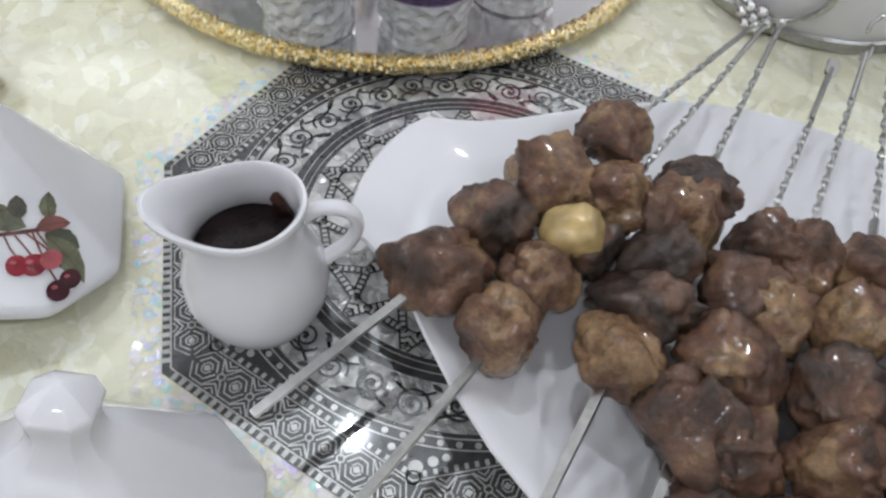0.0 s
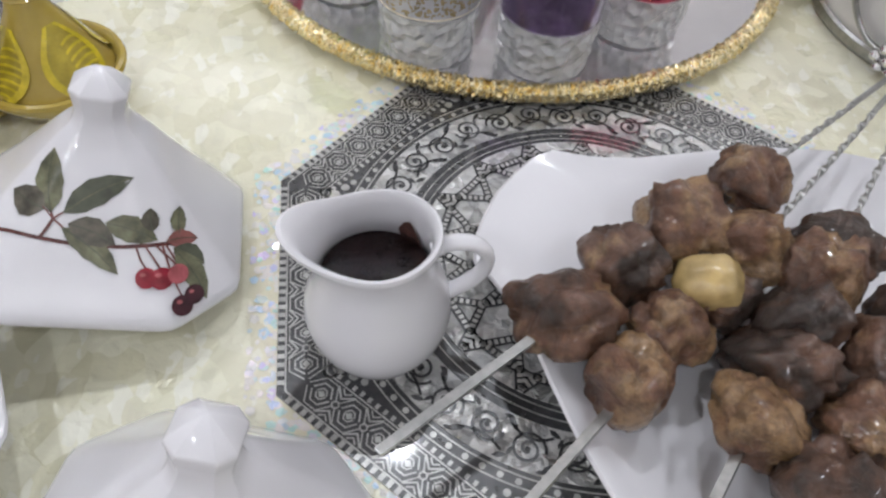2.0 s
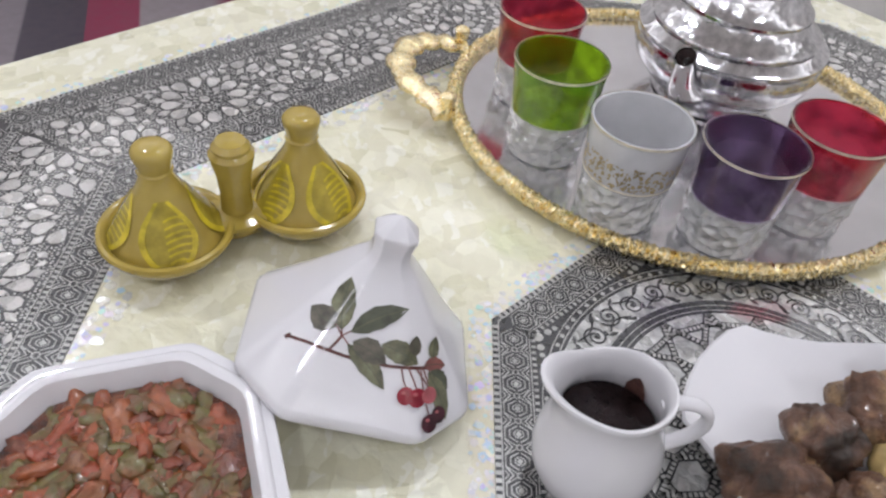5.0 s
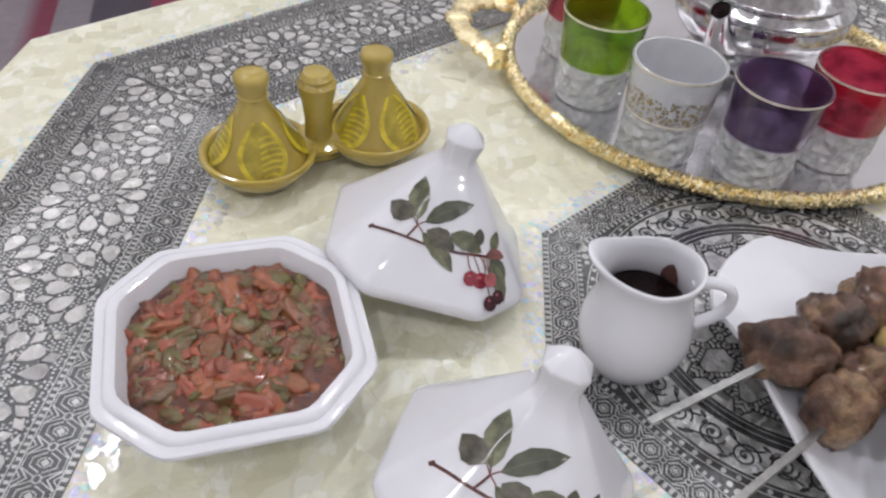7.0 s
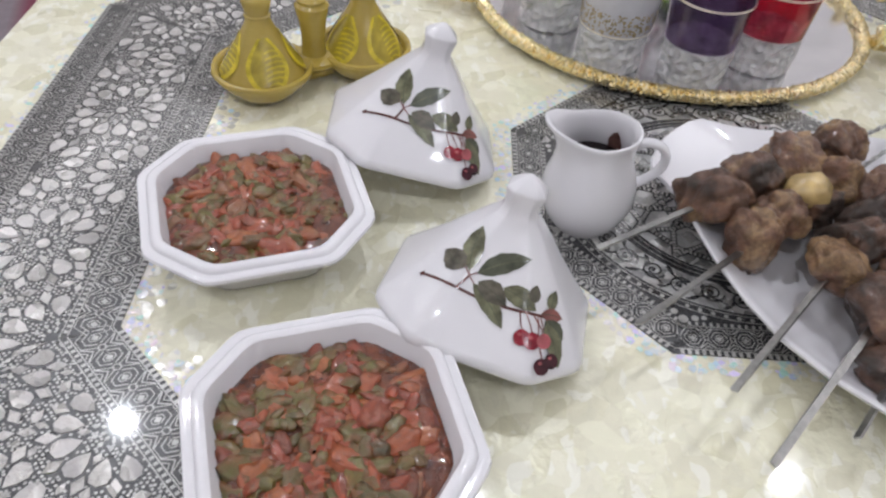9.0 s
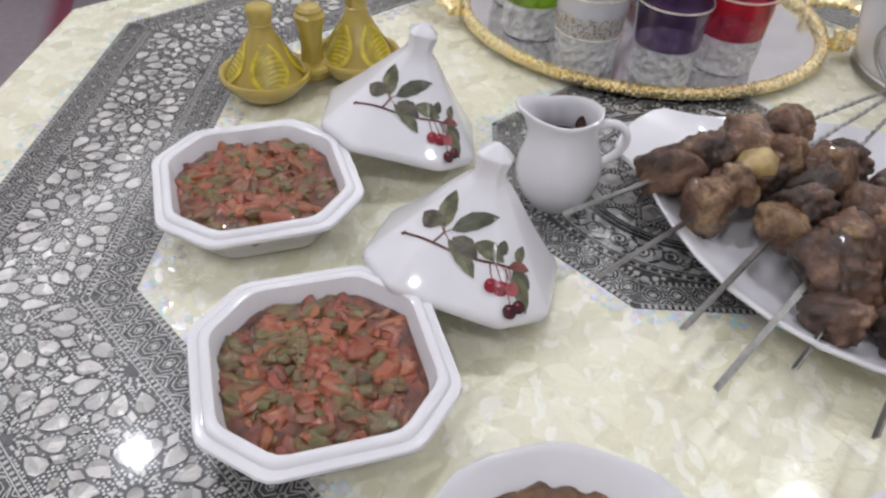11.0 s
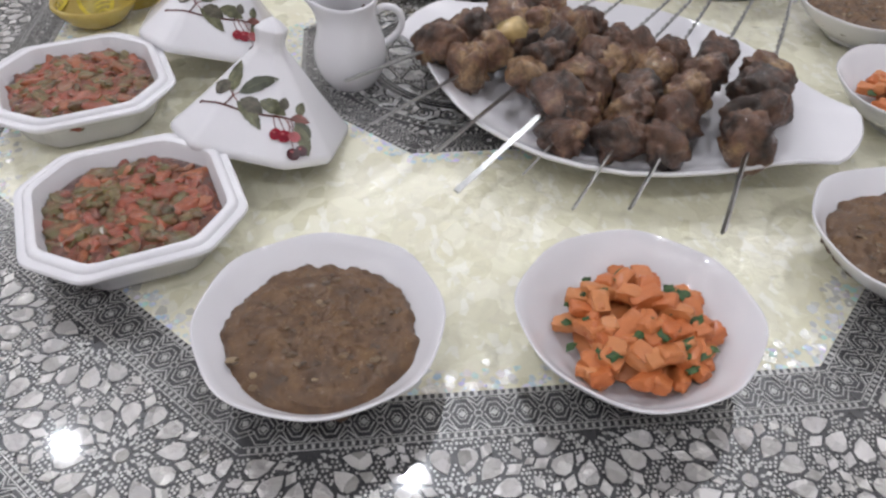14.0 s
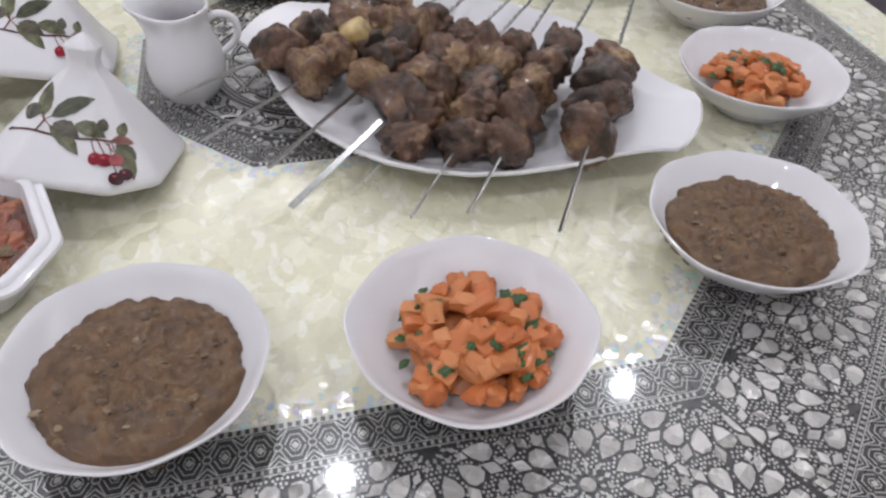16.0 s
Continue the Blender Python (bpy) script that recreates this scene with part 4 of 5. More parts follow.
def tea_glass(x, y, color, label, ornament=False, seed=0):
    d = thing("tea_glass", pose(x, y, TRAY_Z, 0, 0, seed * 37), label, "tea glass", "coloured tea glasses")
    H = 0.061
    R = lambda z: 0.0232 + 0.0042 * (z / H) ** 1.2
    rng = random.Random(60 + seed)
    cut = lambda r, z, k: [((r + k * rng.uniform(-0.0022, 0.0012)) * math.cos((i + k * rng.uniform(-0.25, 0.25)) * math.pi / 16), (r + k * rng.uniform(-0.0014, 0.0012)) * math.sin(i * math.pi / 16), z + k * rng.uniform(-0.001, 0.001)) for i in range(32)]
    low = [cut(R(0) - 0.002, 0, 0), cut(R(0), 0.001, 0.2), cut(R(0.005), 0.005, 1), cut(R(0.009), 0.009, 1), cut(R(0.013), 0.013, 1), cut(R(0.017), 0.017, 1), cut(R(0.021), 0.021, 1), cut(R(0.025), 0.025, 0.7), cut(R(0.0285), 0.0285, 0),
           cut(R(0.0285) - 0.002, 0.0285, 0), cut(0.0205, 0.020, 0.5), cut(0.019, 0.0125, 0.5), cut(0.01, 0.011, 0)]
    part("cut_base", loft(low), GLASS, d, "clear cut glass base", smooth=False)
    upper = [(R(0.029), 0.029), (R(0.035), 0.035), (R(0.045), 0.045), (R(0.055), 0.055), (R(H), H), (R(H) - 0.0006, H + 0.0004), (R(H) - 0.0014, H), (R(0.05) - 0.0014, 0.05), (R(0.035) - 0.0014, 0.035), (R(0.029) - 0.0016, 0.029)]
    part("coloured_band", lathe(upper, 56, cap0=False, cap1=False), color, d, "coloured upper glass")
    part("gilt_rim", lathe([(R(H) + 0.00015, H - 0.0012), (R(H) + 0.0004, H - 0.0008), (R(H) + 0.0002, H + 0.0004)], 56, cap0=False, cap1=False), RIMGOLD, d, "thin gilt rim line")
    if ornament:
        rng = random.Random(5)
        bm = bmesh.new()
        n = 40
        for i in range(n):
            a = 2 * math.pi * i / n
            for k in range(13):
                z = 0.0318 + rng.random() * 0.0150
                aa = a + rng.uniform(-0.1, 0.1)
                r = R(z) + 0.0003
                w, t = rng.uniform(0.0007, 0.0016), rng.uniform(0.0004, 0.0008)
                turn = rng.uniform(0, 6.3)
                pts = []
                for q in range(8):
                    u, v = w * math.cos(q * math.pi / 4), t * math.sin(q * math.pi / 4)
                    u, v = u * math.cos(turn) - v * math.sin(turn), u * math.sin(turn) + v * math.cos(turn)
                    pts.append(bm.verts.new(((r + 0.0002 * k / 12) * math.cos(aa + u / r), (r + 0.0002 * k / 12) * math.sin(aa + u / r), z + v)))
                bm.faces.new(pts)
        tagged(part("gilt_scrollwork", bm, DULLGOLD, d, "gilt scrollwork round the glass"), kind="stuff")
        part("gilt_line", lathe([(R(0.030) + 0.0002, 0.0295), (R(0.030) + 0.0004, 0.0300), (R(0.030) + 0.0002, 0.0305)], 56, cap0=False, cap1=False), RIMGOLD, d)


G_GREEN = glass_material("green_glass", (0.44, 0.74, 0.03))
G_WHITE = plain("frosted_white_glass", (0.78, 0.78, 0.80), 0.25, var=0.05, scale=80, Transmission_Weight=0.35, Coat_Weight=0.3)
G_PURPLE = glass_material("purple_glass", (0.30, 0.19, 0.38))
G_RED = glass_material("red_glass", (0.80, 0.07, 0.14))
tea_glass(-0.1045, 0.394, G_GREEN, "tea glass with green upper half and cut base", seed=1)
tea_glass(-0.0535, 0.3515, G_WHITE, "tea glass with frosted white band and gilt scrolls", True, 2)
tea_glass(0.0050, 0.3545, G_PURPLE, "tea glass with dark purple upper half", seed=3)
tea_glass(0.0510, 0.3925, G_RED, "tea glass with bright red upper half", seed=4)
tea_glass(-0.127, 0.451, G_RED, "red tea glass behind the green one", seed=5)


def teapot():
    d = thing("teapot", pose(-0.006, 0.512, TRAY_Z, 0, 0, -112), "polished silver teapot on the mirrored tray", "teapot")
    prof = [(0.038, 0.0), (0.042, 0.001), (0.042, 0.004), (0.037, 0.007), (0.050, 0.014), (0.060, 0.026), (0.0635, 0.036), (0.0615, 0.0425), (0.0600, 0.0430), (0.0600, 0.0445), (0.0630, 0.0455), (0.0630, 0.0475), (0.0600, 0.0485), (0.0560, 0.0520), (0.0545, 0.0525), (0.0545, 0.0540), (0.0560, 0.0550), (0.0550, 0.0565), (0.0480, 0.0600), (0.0430, 0.0650), (0.0420, 0.0665), (0.0445, 0.0680), (0.0445, 0.0700), (0.0420, 0.0715), (0.0375, 0.0790), (0.0345, 0.0845), (0.0360, 0.0860), (0.0360, 0.0880), (0.031, 0.0900)]
    part("body", lathe(prof, 64), CHASED, d)
    part("lid", lathe([(0.032, 0.0905), (0.030, 0.094), (0.022, 0.101), (0.012, 0.107), (0.006, 0.110), (0.005, 0.113), (0.008, 0.117), (0.006, 0.122), (0.001, 0.124)], 48), CHROME, d)
    part("spout", tube([(0.055, 0, 0.026), (0.066, 0, 0.032), (0.072, 0, 0.042), (0.076, 0, 0.052), (0.081, 0, 0.058)], [0.013, 0.010, 0.0075, 0.0064, 0.0064], 20, caps=False), CHROME, d)
    # a dark disc stands for the shade inside the open spout
    part("spout_shade_plug", tube([(0.0785, 0, 0.0555), (0.0803, 0, 0.0573)], [0.0056, 0.0056], 20), SAUCE, d, "dark plug standing for the shade inside the spout")
    part("handle", tube([(-0.048, 0, 0.066), (-0.062, 0, 0.078), (-0.075, 0, 0.074), (-0.081, 0, 0.058), (-0.076, 0, 0.040), (-0.062, 0, 0.030), (-0.050, 0, 0.030)], 0.004, 12), CHROME, d)


teapot()


KNOT = math.radians(-128)


def white_plate():
    d = thing("serving_bowl", pose(0.232, 0.448, 0.0008), "white serving bowl in a metal stand with wire scrolls", "bowl")
    part("bowl", lathe([(0.070, 0.006), (0.074, 0.007), (0.079, 0.02), (0.084, 0.045), (0.087, 0.065), (0.0885, 0.068), (0.086, 0.0685), (0.081, 0.045), (0.073, 0.014), (0.02, 0.011)], 80), PORCELAIN, d)
    part("foot_band", lathe([(0.070, 0.0), (0.0755, 0.0), (0.0768, 0.002), (0.0762, 0.0062), (0.0745, 0.0075)], 80, cap1=False), STEEL, d, "dark metal foot band")
    # wire scrolls rise before the wall of the bowl from a flower knot on the foot band
    wall = lambda z: float(np.interp(z, (0.0, 0.02, 0.045, 0.065), (0.0765, 0.079, 0.084, 0.087)))
    at = lambda side, z, out: ((wall(z) + out) * math.cos(KNOT + side / 0.08), (wall(z) + out) * math.sin(KNOT + side / 0.08), z)
    for way in ([(-0.003, 0.012), (-0.018, 0.016), (-0.029, 0.028), (-0.031, 0.042), (-0.024, 0.055), (-0.012, 0.061), (-0.002, 0.058), (0.003, 0.049), (0.004, 0.038)],
                [(0.003, 0.012), (0.018, 0.016), (0.029, 0.028), (0.031, 0.042), (0.026, 0.055), (0.016, 0.062)]):
        fine = []
        for q in range(len(way) - 1):
            a, b, c, e = (Vector(way[max(0, min(len(way) - 1, q + o))]) for o in (-1, 0, 1, 2))
            fine += [0.5 * (2 * b + (c - a) * t + (2 * a - 5 * b + 4 * c - e) * t**2 + (3 * b - a - 3 * c + e) * t**3) for t in (0.0, 0.25, 0.5, 0.75)]
        fine.append(Vector(way[-1]))
        part("wire_scroll", tube([at(p.x, p.y, 0.0035) for p in fine], 0.0017, 10), STEEL, d, "dark bent wire scroll")
    bead = mesh_of(lathe([(0.0008, -0.0034), (0.0026, -0.0022), (0.0035, 0.0), (0.0026, 0.0022), (0.0008, 0.0034)], 14), "bead", CHROME)
    part("bead", bead, None, d, m=Matrix.Translation(at(0.004, 0.037, 0.0035)) @ Matrix.Scale(0.8, 4))
    for q in range(7):
        side, up = (0.0066 * math.cos(q * math.pi / 3), 0.0066 * math.sin(q * math.pi / 3)) if q < 6 else (0.0, 0.0)
        part("bead", bead, None, d, m=Matrix.Translation(at(side, 0.011 + up, 0.0055)))


white_plate()


# ---------------------------------------------------------------- inlay of the tabletop
T8 = math.tan(math.pi / 8)
Z1, Z2 = 0.0006, 0.0009  # black lacquer, inlaid pieces


def edge_frame(k):
    """From (distance from the middle, way along the edge) to the table's plane, for one of the eight edges."""
    c, s = math.cos(math.radians(45 * k)), math.sin(math.radians(45 * k))
    return lambda a, u: (a * c - u * s, a * s + u * c)


def piece(bm, pts, z0, z1):
    lo, hi = [bm.verts.new((x, y, z0)) for x, y in pts], [bm.verts.new((x, y, z1)) for x, y in pts]
    n = len(pts)
    bm.faces.new(hi)
    for i in range(n):
        bm.faces.new((lo[i], lo[(i + 1) % n], hi[(i + 1) % n], hi[i]))


def line(bm, pts, w, z1=Z2, z0=Z1 - 0.0002, closed=False):
    """A flat inlaid wire along points."""
    n = len(pts)
    P = [Vector((*p, 0)) for p in pts]
    rows = []
    for i in range(n):
        a, b = (P[i - 1], P[(i + 1) % n]) if closed else (P[max(i - 1, 0)], P[min(i + 1, n - 1)])
        d = (b - a).normalized()
        o = Vector((-d.y, d.x, 0)) * w / 2
        rows.append((bm.verts.new((P[i] + o).to_2d().to_3d() + Vector((0, 0, z1))), bm.verts.new((P[i] - o).to_2d().to_3d() + Vector((0, 0, z1)))))
    for i in range(n if closed else n - 1):
        j = (i + 1) % n
        bm.faces.new((rows[i][0], rows[j][0], rows[j][1], rows[i][1]))


def octagon_ring(a0, a1, z):
    bm = bmesh.new()
    o = [[bm.verts.new(p) for p in octagon(a, zz)] for a, zz in ((a0, 0.0), (a0, z), (a1, z), (a1, 0.0))]
    for p, q in zip(o, o[1:]):
        for i in range(8):
            bm.faces.new((p[i], p[(i + 1) % 8], q[(i + 1) % 8], q[i]))
    return bm


part("filigree_band", octagon_ring(A_FIELD, A_OUTER, Z1), BLACK, TABLE, "black lacquer band with filigree inlay", smooth=False)
part("medallion_ground", loft([octagon(0.1245, 0.0), octagon(0.1245, Z1)]), BLACK, TABLE, "black octagonal medallion ground", smooth=False)

dots, wires = bmesh.new(), bmesh.new()


def dot_row(to, a, half, step, size, z=Z2):
    n = int(half / step)
    for i in range(-n, n + 1):
        u = i * step
        piece(dots, [to(a + x * size, u + y * size) for x, y in ((-1, -0.7), (1, -0.7), (1, 0.7), (-1, 0.7))], Z1 - 0.0002, z)


def diamond_row(to, a, half, w, period):
    """Nested hexagons along an edge with small knots between them."""
    n = int((half + period * 0.2) / period)
    for i in range(-n, n + 1):
        u = i * period
        for f, t in ((1.0, 0.00052), (0.66, 0.0006), (0.34, 0.00055)):
            L, W = period * 0.47 * f, w * 0.44 * f
            for sa in (-1, 1):
                line(wires, [to(a + sa * W * 0.12, u - L), to(a + sa * W, u - L * 0.42), to(a + sa * W, u + L * 0.42), to(a + sa * W * 0.12, u + L)], t)
        piece(wires, [to(a + x * w * 0.1, u + y * period * 0.12) for x, y in ((1, 0), (0, 1), (-1, 0), (0, -1))], Z1 - 0.0002, Z2)
        v = u + period / 2
        if abs(v) < half:
            line(wires, [to(a + 0.1 * w * math.cos(q), v + 0.1 * w * math.sin(q)) for q in [j * math.pi / 4 for j in range(8)]], 0.0006, closed=True)
            for s in (-1, 1):
                line(wires, [to(a + s * w * 0.46, v - period * 0.3), to(a + s * w * 0.22, v), to(a + s * w * 0.46, v + period * 0.3)], 0.0008)
                line(wires, [to(a + s * w * 0.48, v - period * 0.15), to(a + s * w * 0.36, v), to(a + s * w * 0.48, v + period * 0.15)], 0.0006)


for k in range(8):
    to = edge_frame(k)
    for a, step, size in ((A_FIELD + 0.0014, 0.0036, 0.0012), (A_DIAMOND - 0.0010, 0.0034, 0.0010), (A_STARS + 0.0010, 0.0034, 0.0010), (A_OUTER - 0.0013, 0.0036, 0.0012)):
        dot_row(to, a, a * T8 - 0.0015, step, size)
    for a in (A_FIELD + 0.0030, A_DIAMOND - 0.0026, A_DIAMOND + 0.0008, A_STARS - 0.0008, A_STARS + 0.0026, A_OUTER - 0.0030):
        line(wires, [to(a, -a * T8 + 0.0003), to(a, a * T8 - 0.0003)], 0.0006)
    for lo, hi in ((A_FIELD + 0.003, A_DIAMOND - 0.0026), (A_STARS + 0.0026, A_OUTER - 0.003)):
        diamond_row(to, (lo + hi) / 2, (lo + hi) / 2 * T8 - 0.004, hi - lo, 0.0145)
    # medallion edge
    dot_row(to, 0.1245 - 0.0014, 0.1245 * T8 - 0.0016, 0.0036, 0.0013)
    line(wires, [to(0.1214, -0.1214 * T8), to(0.1214, 0.1214 * T8)], 0.0006)
    diamond_row(to, 0.1140, 0.1140 * T8 - 0.004, 0.0138, 0.0133)
    line(wires, [to(0.1066, -0.1066 * T8), to(0.1066, 0.1066 * T8)], 0.0006)
    dot_row(to, 0.1048, 0.1048 * T8 - 0.0016, 0.0036, 0.0010)
    for e in (-1, 1):
        c0 = (0.1055, e * 0.1055 * T8)
        line(wires, [to(c0[0] + 0.0024 * math.cos(q), c0[1] + 0.0024 * math.sin(q)) for q in [j * math.pi / 4 for j in range(8)]], 0.0007, closed=True)

# star rosettes of pearl petals between the diamond bands
SHIFT = {3: -0.0587, 4: -0.0415, 5: -0.0185, 6: -0.0497, 7: -0.0493, 0: 0.02, 1: 0.0, 2: -0.03}
STEP, MIDA = 0.1215, 0.370
petal_shape = [(-0.0062, 0.0), (-0.0022, 0.0030), (0.0022, 0.0045), (0.0052, 0.0036), (0.0068, 0.0), (0.0052, -0.0036), (0.0022, -0.0045), (-0.0022, -0.0030)]
kite_shape = [(-0.0046, 0.0), (0.0, 0.0030), (0.0050, 0.0), (0.0, -0.0030)]


def flat_mesh(name, shape):
    bm = bmesh.new()
    piece(bm, shape, Z1 - 0.0002, Z2 + 0.0002)
    return mesh_of(bm, name, PETAL, False)


PETAL_MESH, KITE_MESH = flat_mesh("petal", petal_shape), flat_mesh("kite", kite_shape)
rest, drops = bmesh.new(), bmesh.new()
singles = 0
CELL, A0, U0 = 0.0004, A_DIAMOND, -0.175
cover = np.zeros((int((A_STARS - A_DIAMOND) / CELL) + 2, int(0.35 / CELL) + 2), bool)


def mark(pts, grow=1.0, test=False):
    """Marks the cells that a convex piece covers, or tells whether they are free."""
    P = np.array(pts)
    mid = P.mean(0)
    P = mid + (P - mid) * grow
    lo, hi = ((P.min(0) - (A0, U0)) / CELL).astype(int), ((P.max(0) - (A0, U0)) / CELL).astype(int) + 1
    lo, hi = np.maximum(lo, 0), np.minimum(hi, cover.shape)
    if (hi <= lo).any():
        return False
    ga, gu = np.meshgrid(A0 + CELL * np.arange(lo[0], hi[0]), U0 + CELL * np.arange(lo[1], hi[1]), indexing="ij")
    ins, n = np.ones(ga.shape, bool), len(P)
    turn = np.sign(sum(P[i][0] * P[(i + 1) % n][1] - P[(i + 1) % n][0] * P[i][1] for i in range(n)))
    for i in range(n):
        (x0, y0), (x1, y1) = P[i], P[(i + 1) % n]
        ins &= turn * ((x1 - x0) * (gu - y0) - (y1 - y0) * (ga - x0)) >= 0
    view = cover[lo[0] : hi[0], lo[1] : hi[1]]
    if test:
        return not (view & ins).any()
    view |= ins
    return True


def lay(k, to, a, u, ang, shape, mesh, name, scale=1.0):
    """Lays a pearl piece in the band of edge k, where it lies wholly inside."""
    global singles
    c, s = math.cos(ang), math.sin(ang)
    pts = [(a + scale * (x * c - y * s), u + scale * (x * s + y * c)) for x, y in shape]
    if not mark(pts, 1.05, True):
        return
    if not all(A_DIAMOND + 0.0012 < p[0] < A_STARS - 0.0012 and abs(p[1]) < p[0] * T8 - 0.0004 for p in pts):
        if name != "pearl_petal":
            return
        pts = [(min(max(p[0], A_DIAMOND + 0.0013), A_STARS - 0.0013), p[1]) for p in pts]
        lim = [min(max(p[1], -p[0] * T8 + 0.0006), p[0] * T8 - 0.0006) for p in pts]
        pts = [(p[0], v) for p, v in zip(pts, lim)]
        area = abs(sum(p[0] * q[1] - q[0] * p[1] for p, q in zip(pts, pts[1:] + pts[:1]))) / 2
        if area < 1.2e-5:
            return
        clean = [p for i, p in enumerate(pts) if math.dist(p, pts[i - 1]) > 2e-4]
        if len(clean) > 2:
            mark(clean, 1.22)
            piece(rest, [to(*p) for p in clean], Z1 - 0.0002, Z2 + 0.0002)
        return
    mark(pts, 1.22)
    if k in (4, 5, 6) and singles < 290:
        x, y = to(a, u)
        ob = part(name, mesh, None, TABLE, m=Matrix.Translation((x, y, 0)) @ Matrix.Rotation(ang + math.radians(45 * k), 4, "Z") @ Matrix.Scale(scale, 4))
        singles += 1
        return
    piece(rest, [to(*p) for p in pts], Z1 - 0.0002, Z2 + 0.0002)


for k in (5, 4, 6, 3, 7, 2, 0, 1):
    to = edge_frame(k)
    cover[:] = False
    centres = []
    for i in range(-4, 5):
        for a, off in ((MIDA, 0.0), (MIDA - 0.030, STEP / 2), (MIDA + 0.030, STEP / 2)):
            u = SHIFT[k] + i * STEP + off
            if abs(u) < a * T8 + 0.03:
                centres.append((a, u))
    inside = lambda a, u, g=0.001: A_DIAMOND + g < a < A_STARS - g and abs(u) < a * T8 - g
    for a, u in centres:
        if inside(a, u, 0.003):
            piece(rest, [to(a + 0.0034 * math.cos(q * math.pi / 6), u + 0.0034 * math.sin(q * math.pi / 6)) for q in range(12)], Z1 - 0.0002, Z2 + 0.0002)
        for j in range(12):
            g = 2 * math.pi * (j + 0.5) / 12
            for r, w, l in ((0.0064, 0.0009, 0.0015), (0.0098, 0.0012, 0.0018)):
                x, y = a + r * math.cos(g), u + r * math.sin(g)
                if inside(x, y, 0.0025):
                    c, s = math.cos(g), math.sin(g)
                    piece(drops, [to(x + p * l * c - q * w * s, y + p * l * s + q * w * c) for p, q in ((-1, 0), (0, 1), (1, 0), (0, -1))], Z1 - 0.0002, Z2)
            lay(k, to, a + 0.0205 * math.cos(g), u + 0.0205 * math.sin(g), g, petal_shape, PETAL_MESH, "pearl_petal")
    # kites between the tips of the petals
    for a, u in centres:
        for j in range(12):
            g = 2 * math.pi * j / 12
            lay(k, to, a + 0.0283 * math.cos(g), u + 0.0283 * math.sin(g), g + math.pi, kite_shape, KITE_MESH, "pearl_kite", 0.95)
    for i in range(-4, 5):
        for sa in (-1, 1):
            for su in (-1, 1):
                a, u = MIDA + sa * 0.0145, SHIFT[k] + i * STEP + su * STEP / 4
                ang = math.atan2(su * STEP / 4, sa * 0.0145)
                lay(k, to, a, u, ang + math.pi / 2, kite_shape, KITE_MESH, "pearl_kite", 1.0)
                for e in (-1, 1):
                    lay(k, to, a + e * 0.0085 * math.cos(ang + math.pi / 2), u + e * 0.0085 * math.sin(ang + math.pi / 2), ang + math.pi / 2, kite_shape, KITE_MESH, "pearl_kite", 0.85)

    # smaller shards fill the gaps, then rows of dots the straps between
    fill = random.Random(50 + k)
    for size, tries in ((1.0, 700), (0.8, 900), (0.62, 1200)):
        for _ in range(tries):
            a, u = fill.uniform(A_DIAMOND + 0.003, A_STARS - 0.003), fill.uniform(-0.166, 0.166)
            near = min(centres, key=lambda c: math.dist(c, (a, u)))
            r = math.dist(near, (a, u))
            if r < 0.0125 or not inside(a, u, 0.002):
                continue
            lay(k, to, a, u, math.atan2(u - near[1], a - near[0]) + fill.uniform(-0.12, 0.12), kite_shape if size < 0.9 else petal_shape, KITE_MESH if size < 0.9 else PETAL_MESH, "pearl_kite", size * (1.0 if size > 0.5 else 0.9))
    for a, u in centres:
        for j in range(12):
            g = 2 * math.pi * (j + 0.5) / 12
            for r in (0.0064, 0.0098):
                x, y = a + r * math.cos(g), u + r * math.sin(g)
                mark([(x + 0.0014 * p, y + 0.0014 * q) for p, q in ((-1, -1), (1, -1), (1, 1), (-1, 1))])
    step = 0.0021
    for i in range(int((A_STARS - A_DIAMOND) / step)):
        for j in range(int(0.35 / step)):
            a, u = A0 + (i + 0.6 + fill.uniform(-0.2, 0.2)) * step, U0 + (j + 0.5 * (i % 2) + fill.uniform(-0.2, 0.2)) * step
            if inside(a, u, 0.0012) and min(math.dist(c, (a, u)) for c in centres) > 0.0045 and not cover[int((a - A0) / CELL), int((u - U0) / CELL)]:
                q = [drops.verts.new((*to(a + x * 0.00068, u + y * 0.00068), Z2)) for x, y in ((-1, -0.6), (0, -1), (1, -0.6), (1, 0.6), (0, 1), (-1, 0.6))]
                drops.faces.new(q)

# medallion: dotted ring, scroll ring, black ring, middle rosette
def disc_ring(r0, r1, z0, z1, n=96):
    return loft([circle(r0, z0, n), circle(r0, z1, n), circle(r1, z1, n), circle(r1, z0, n)], False, False)


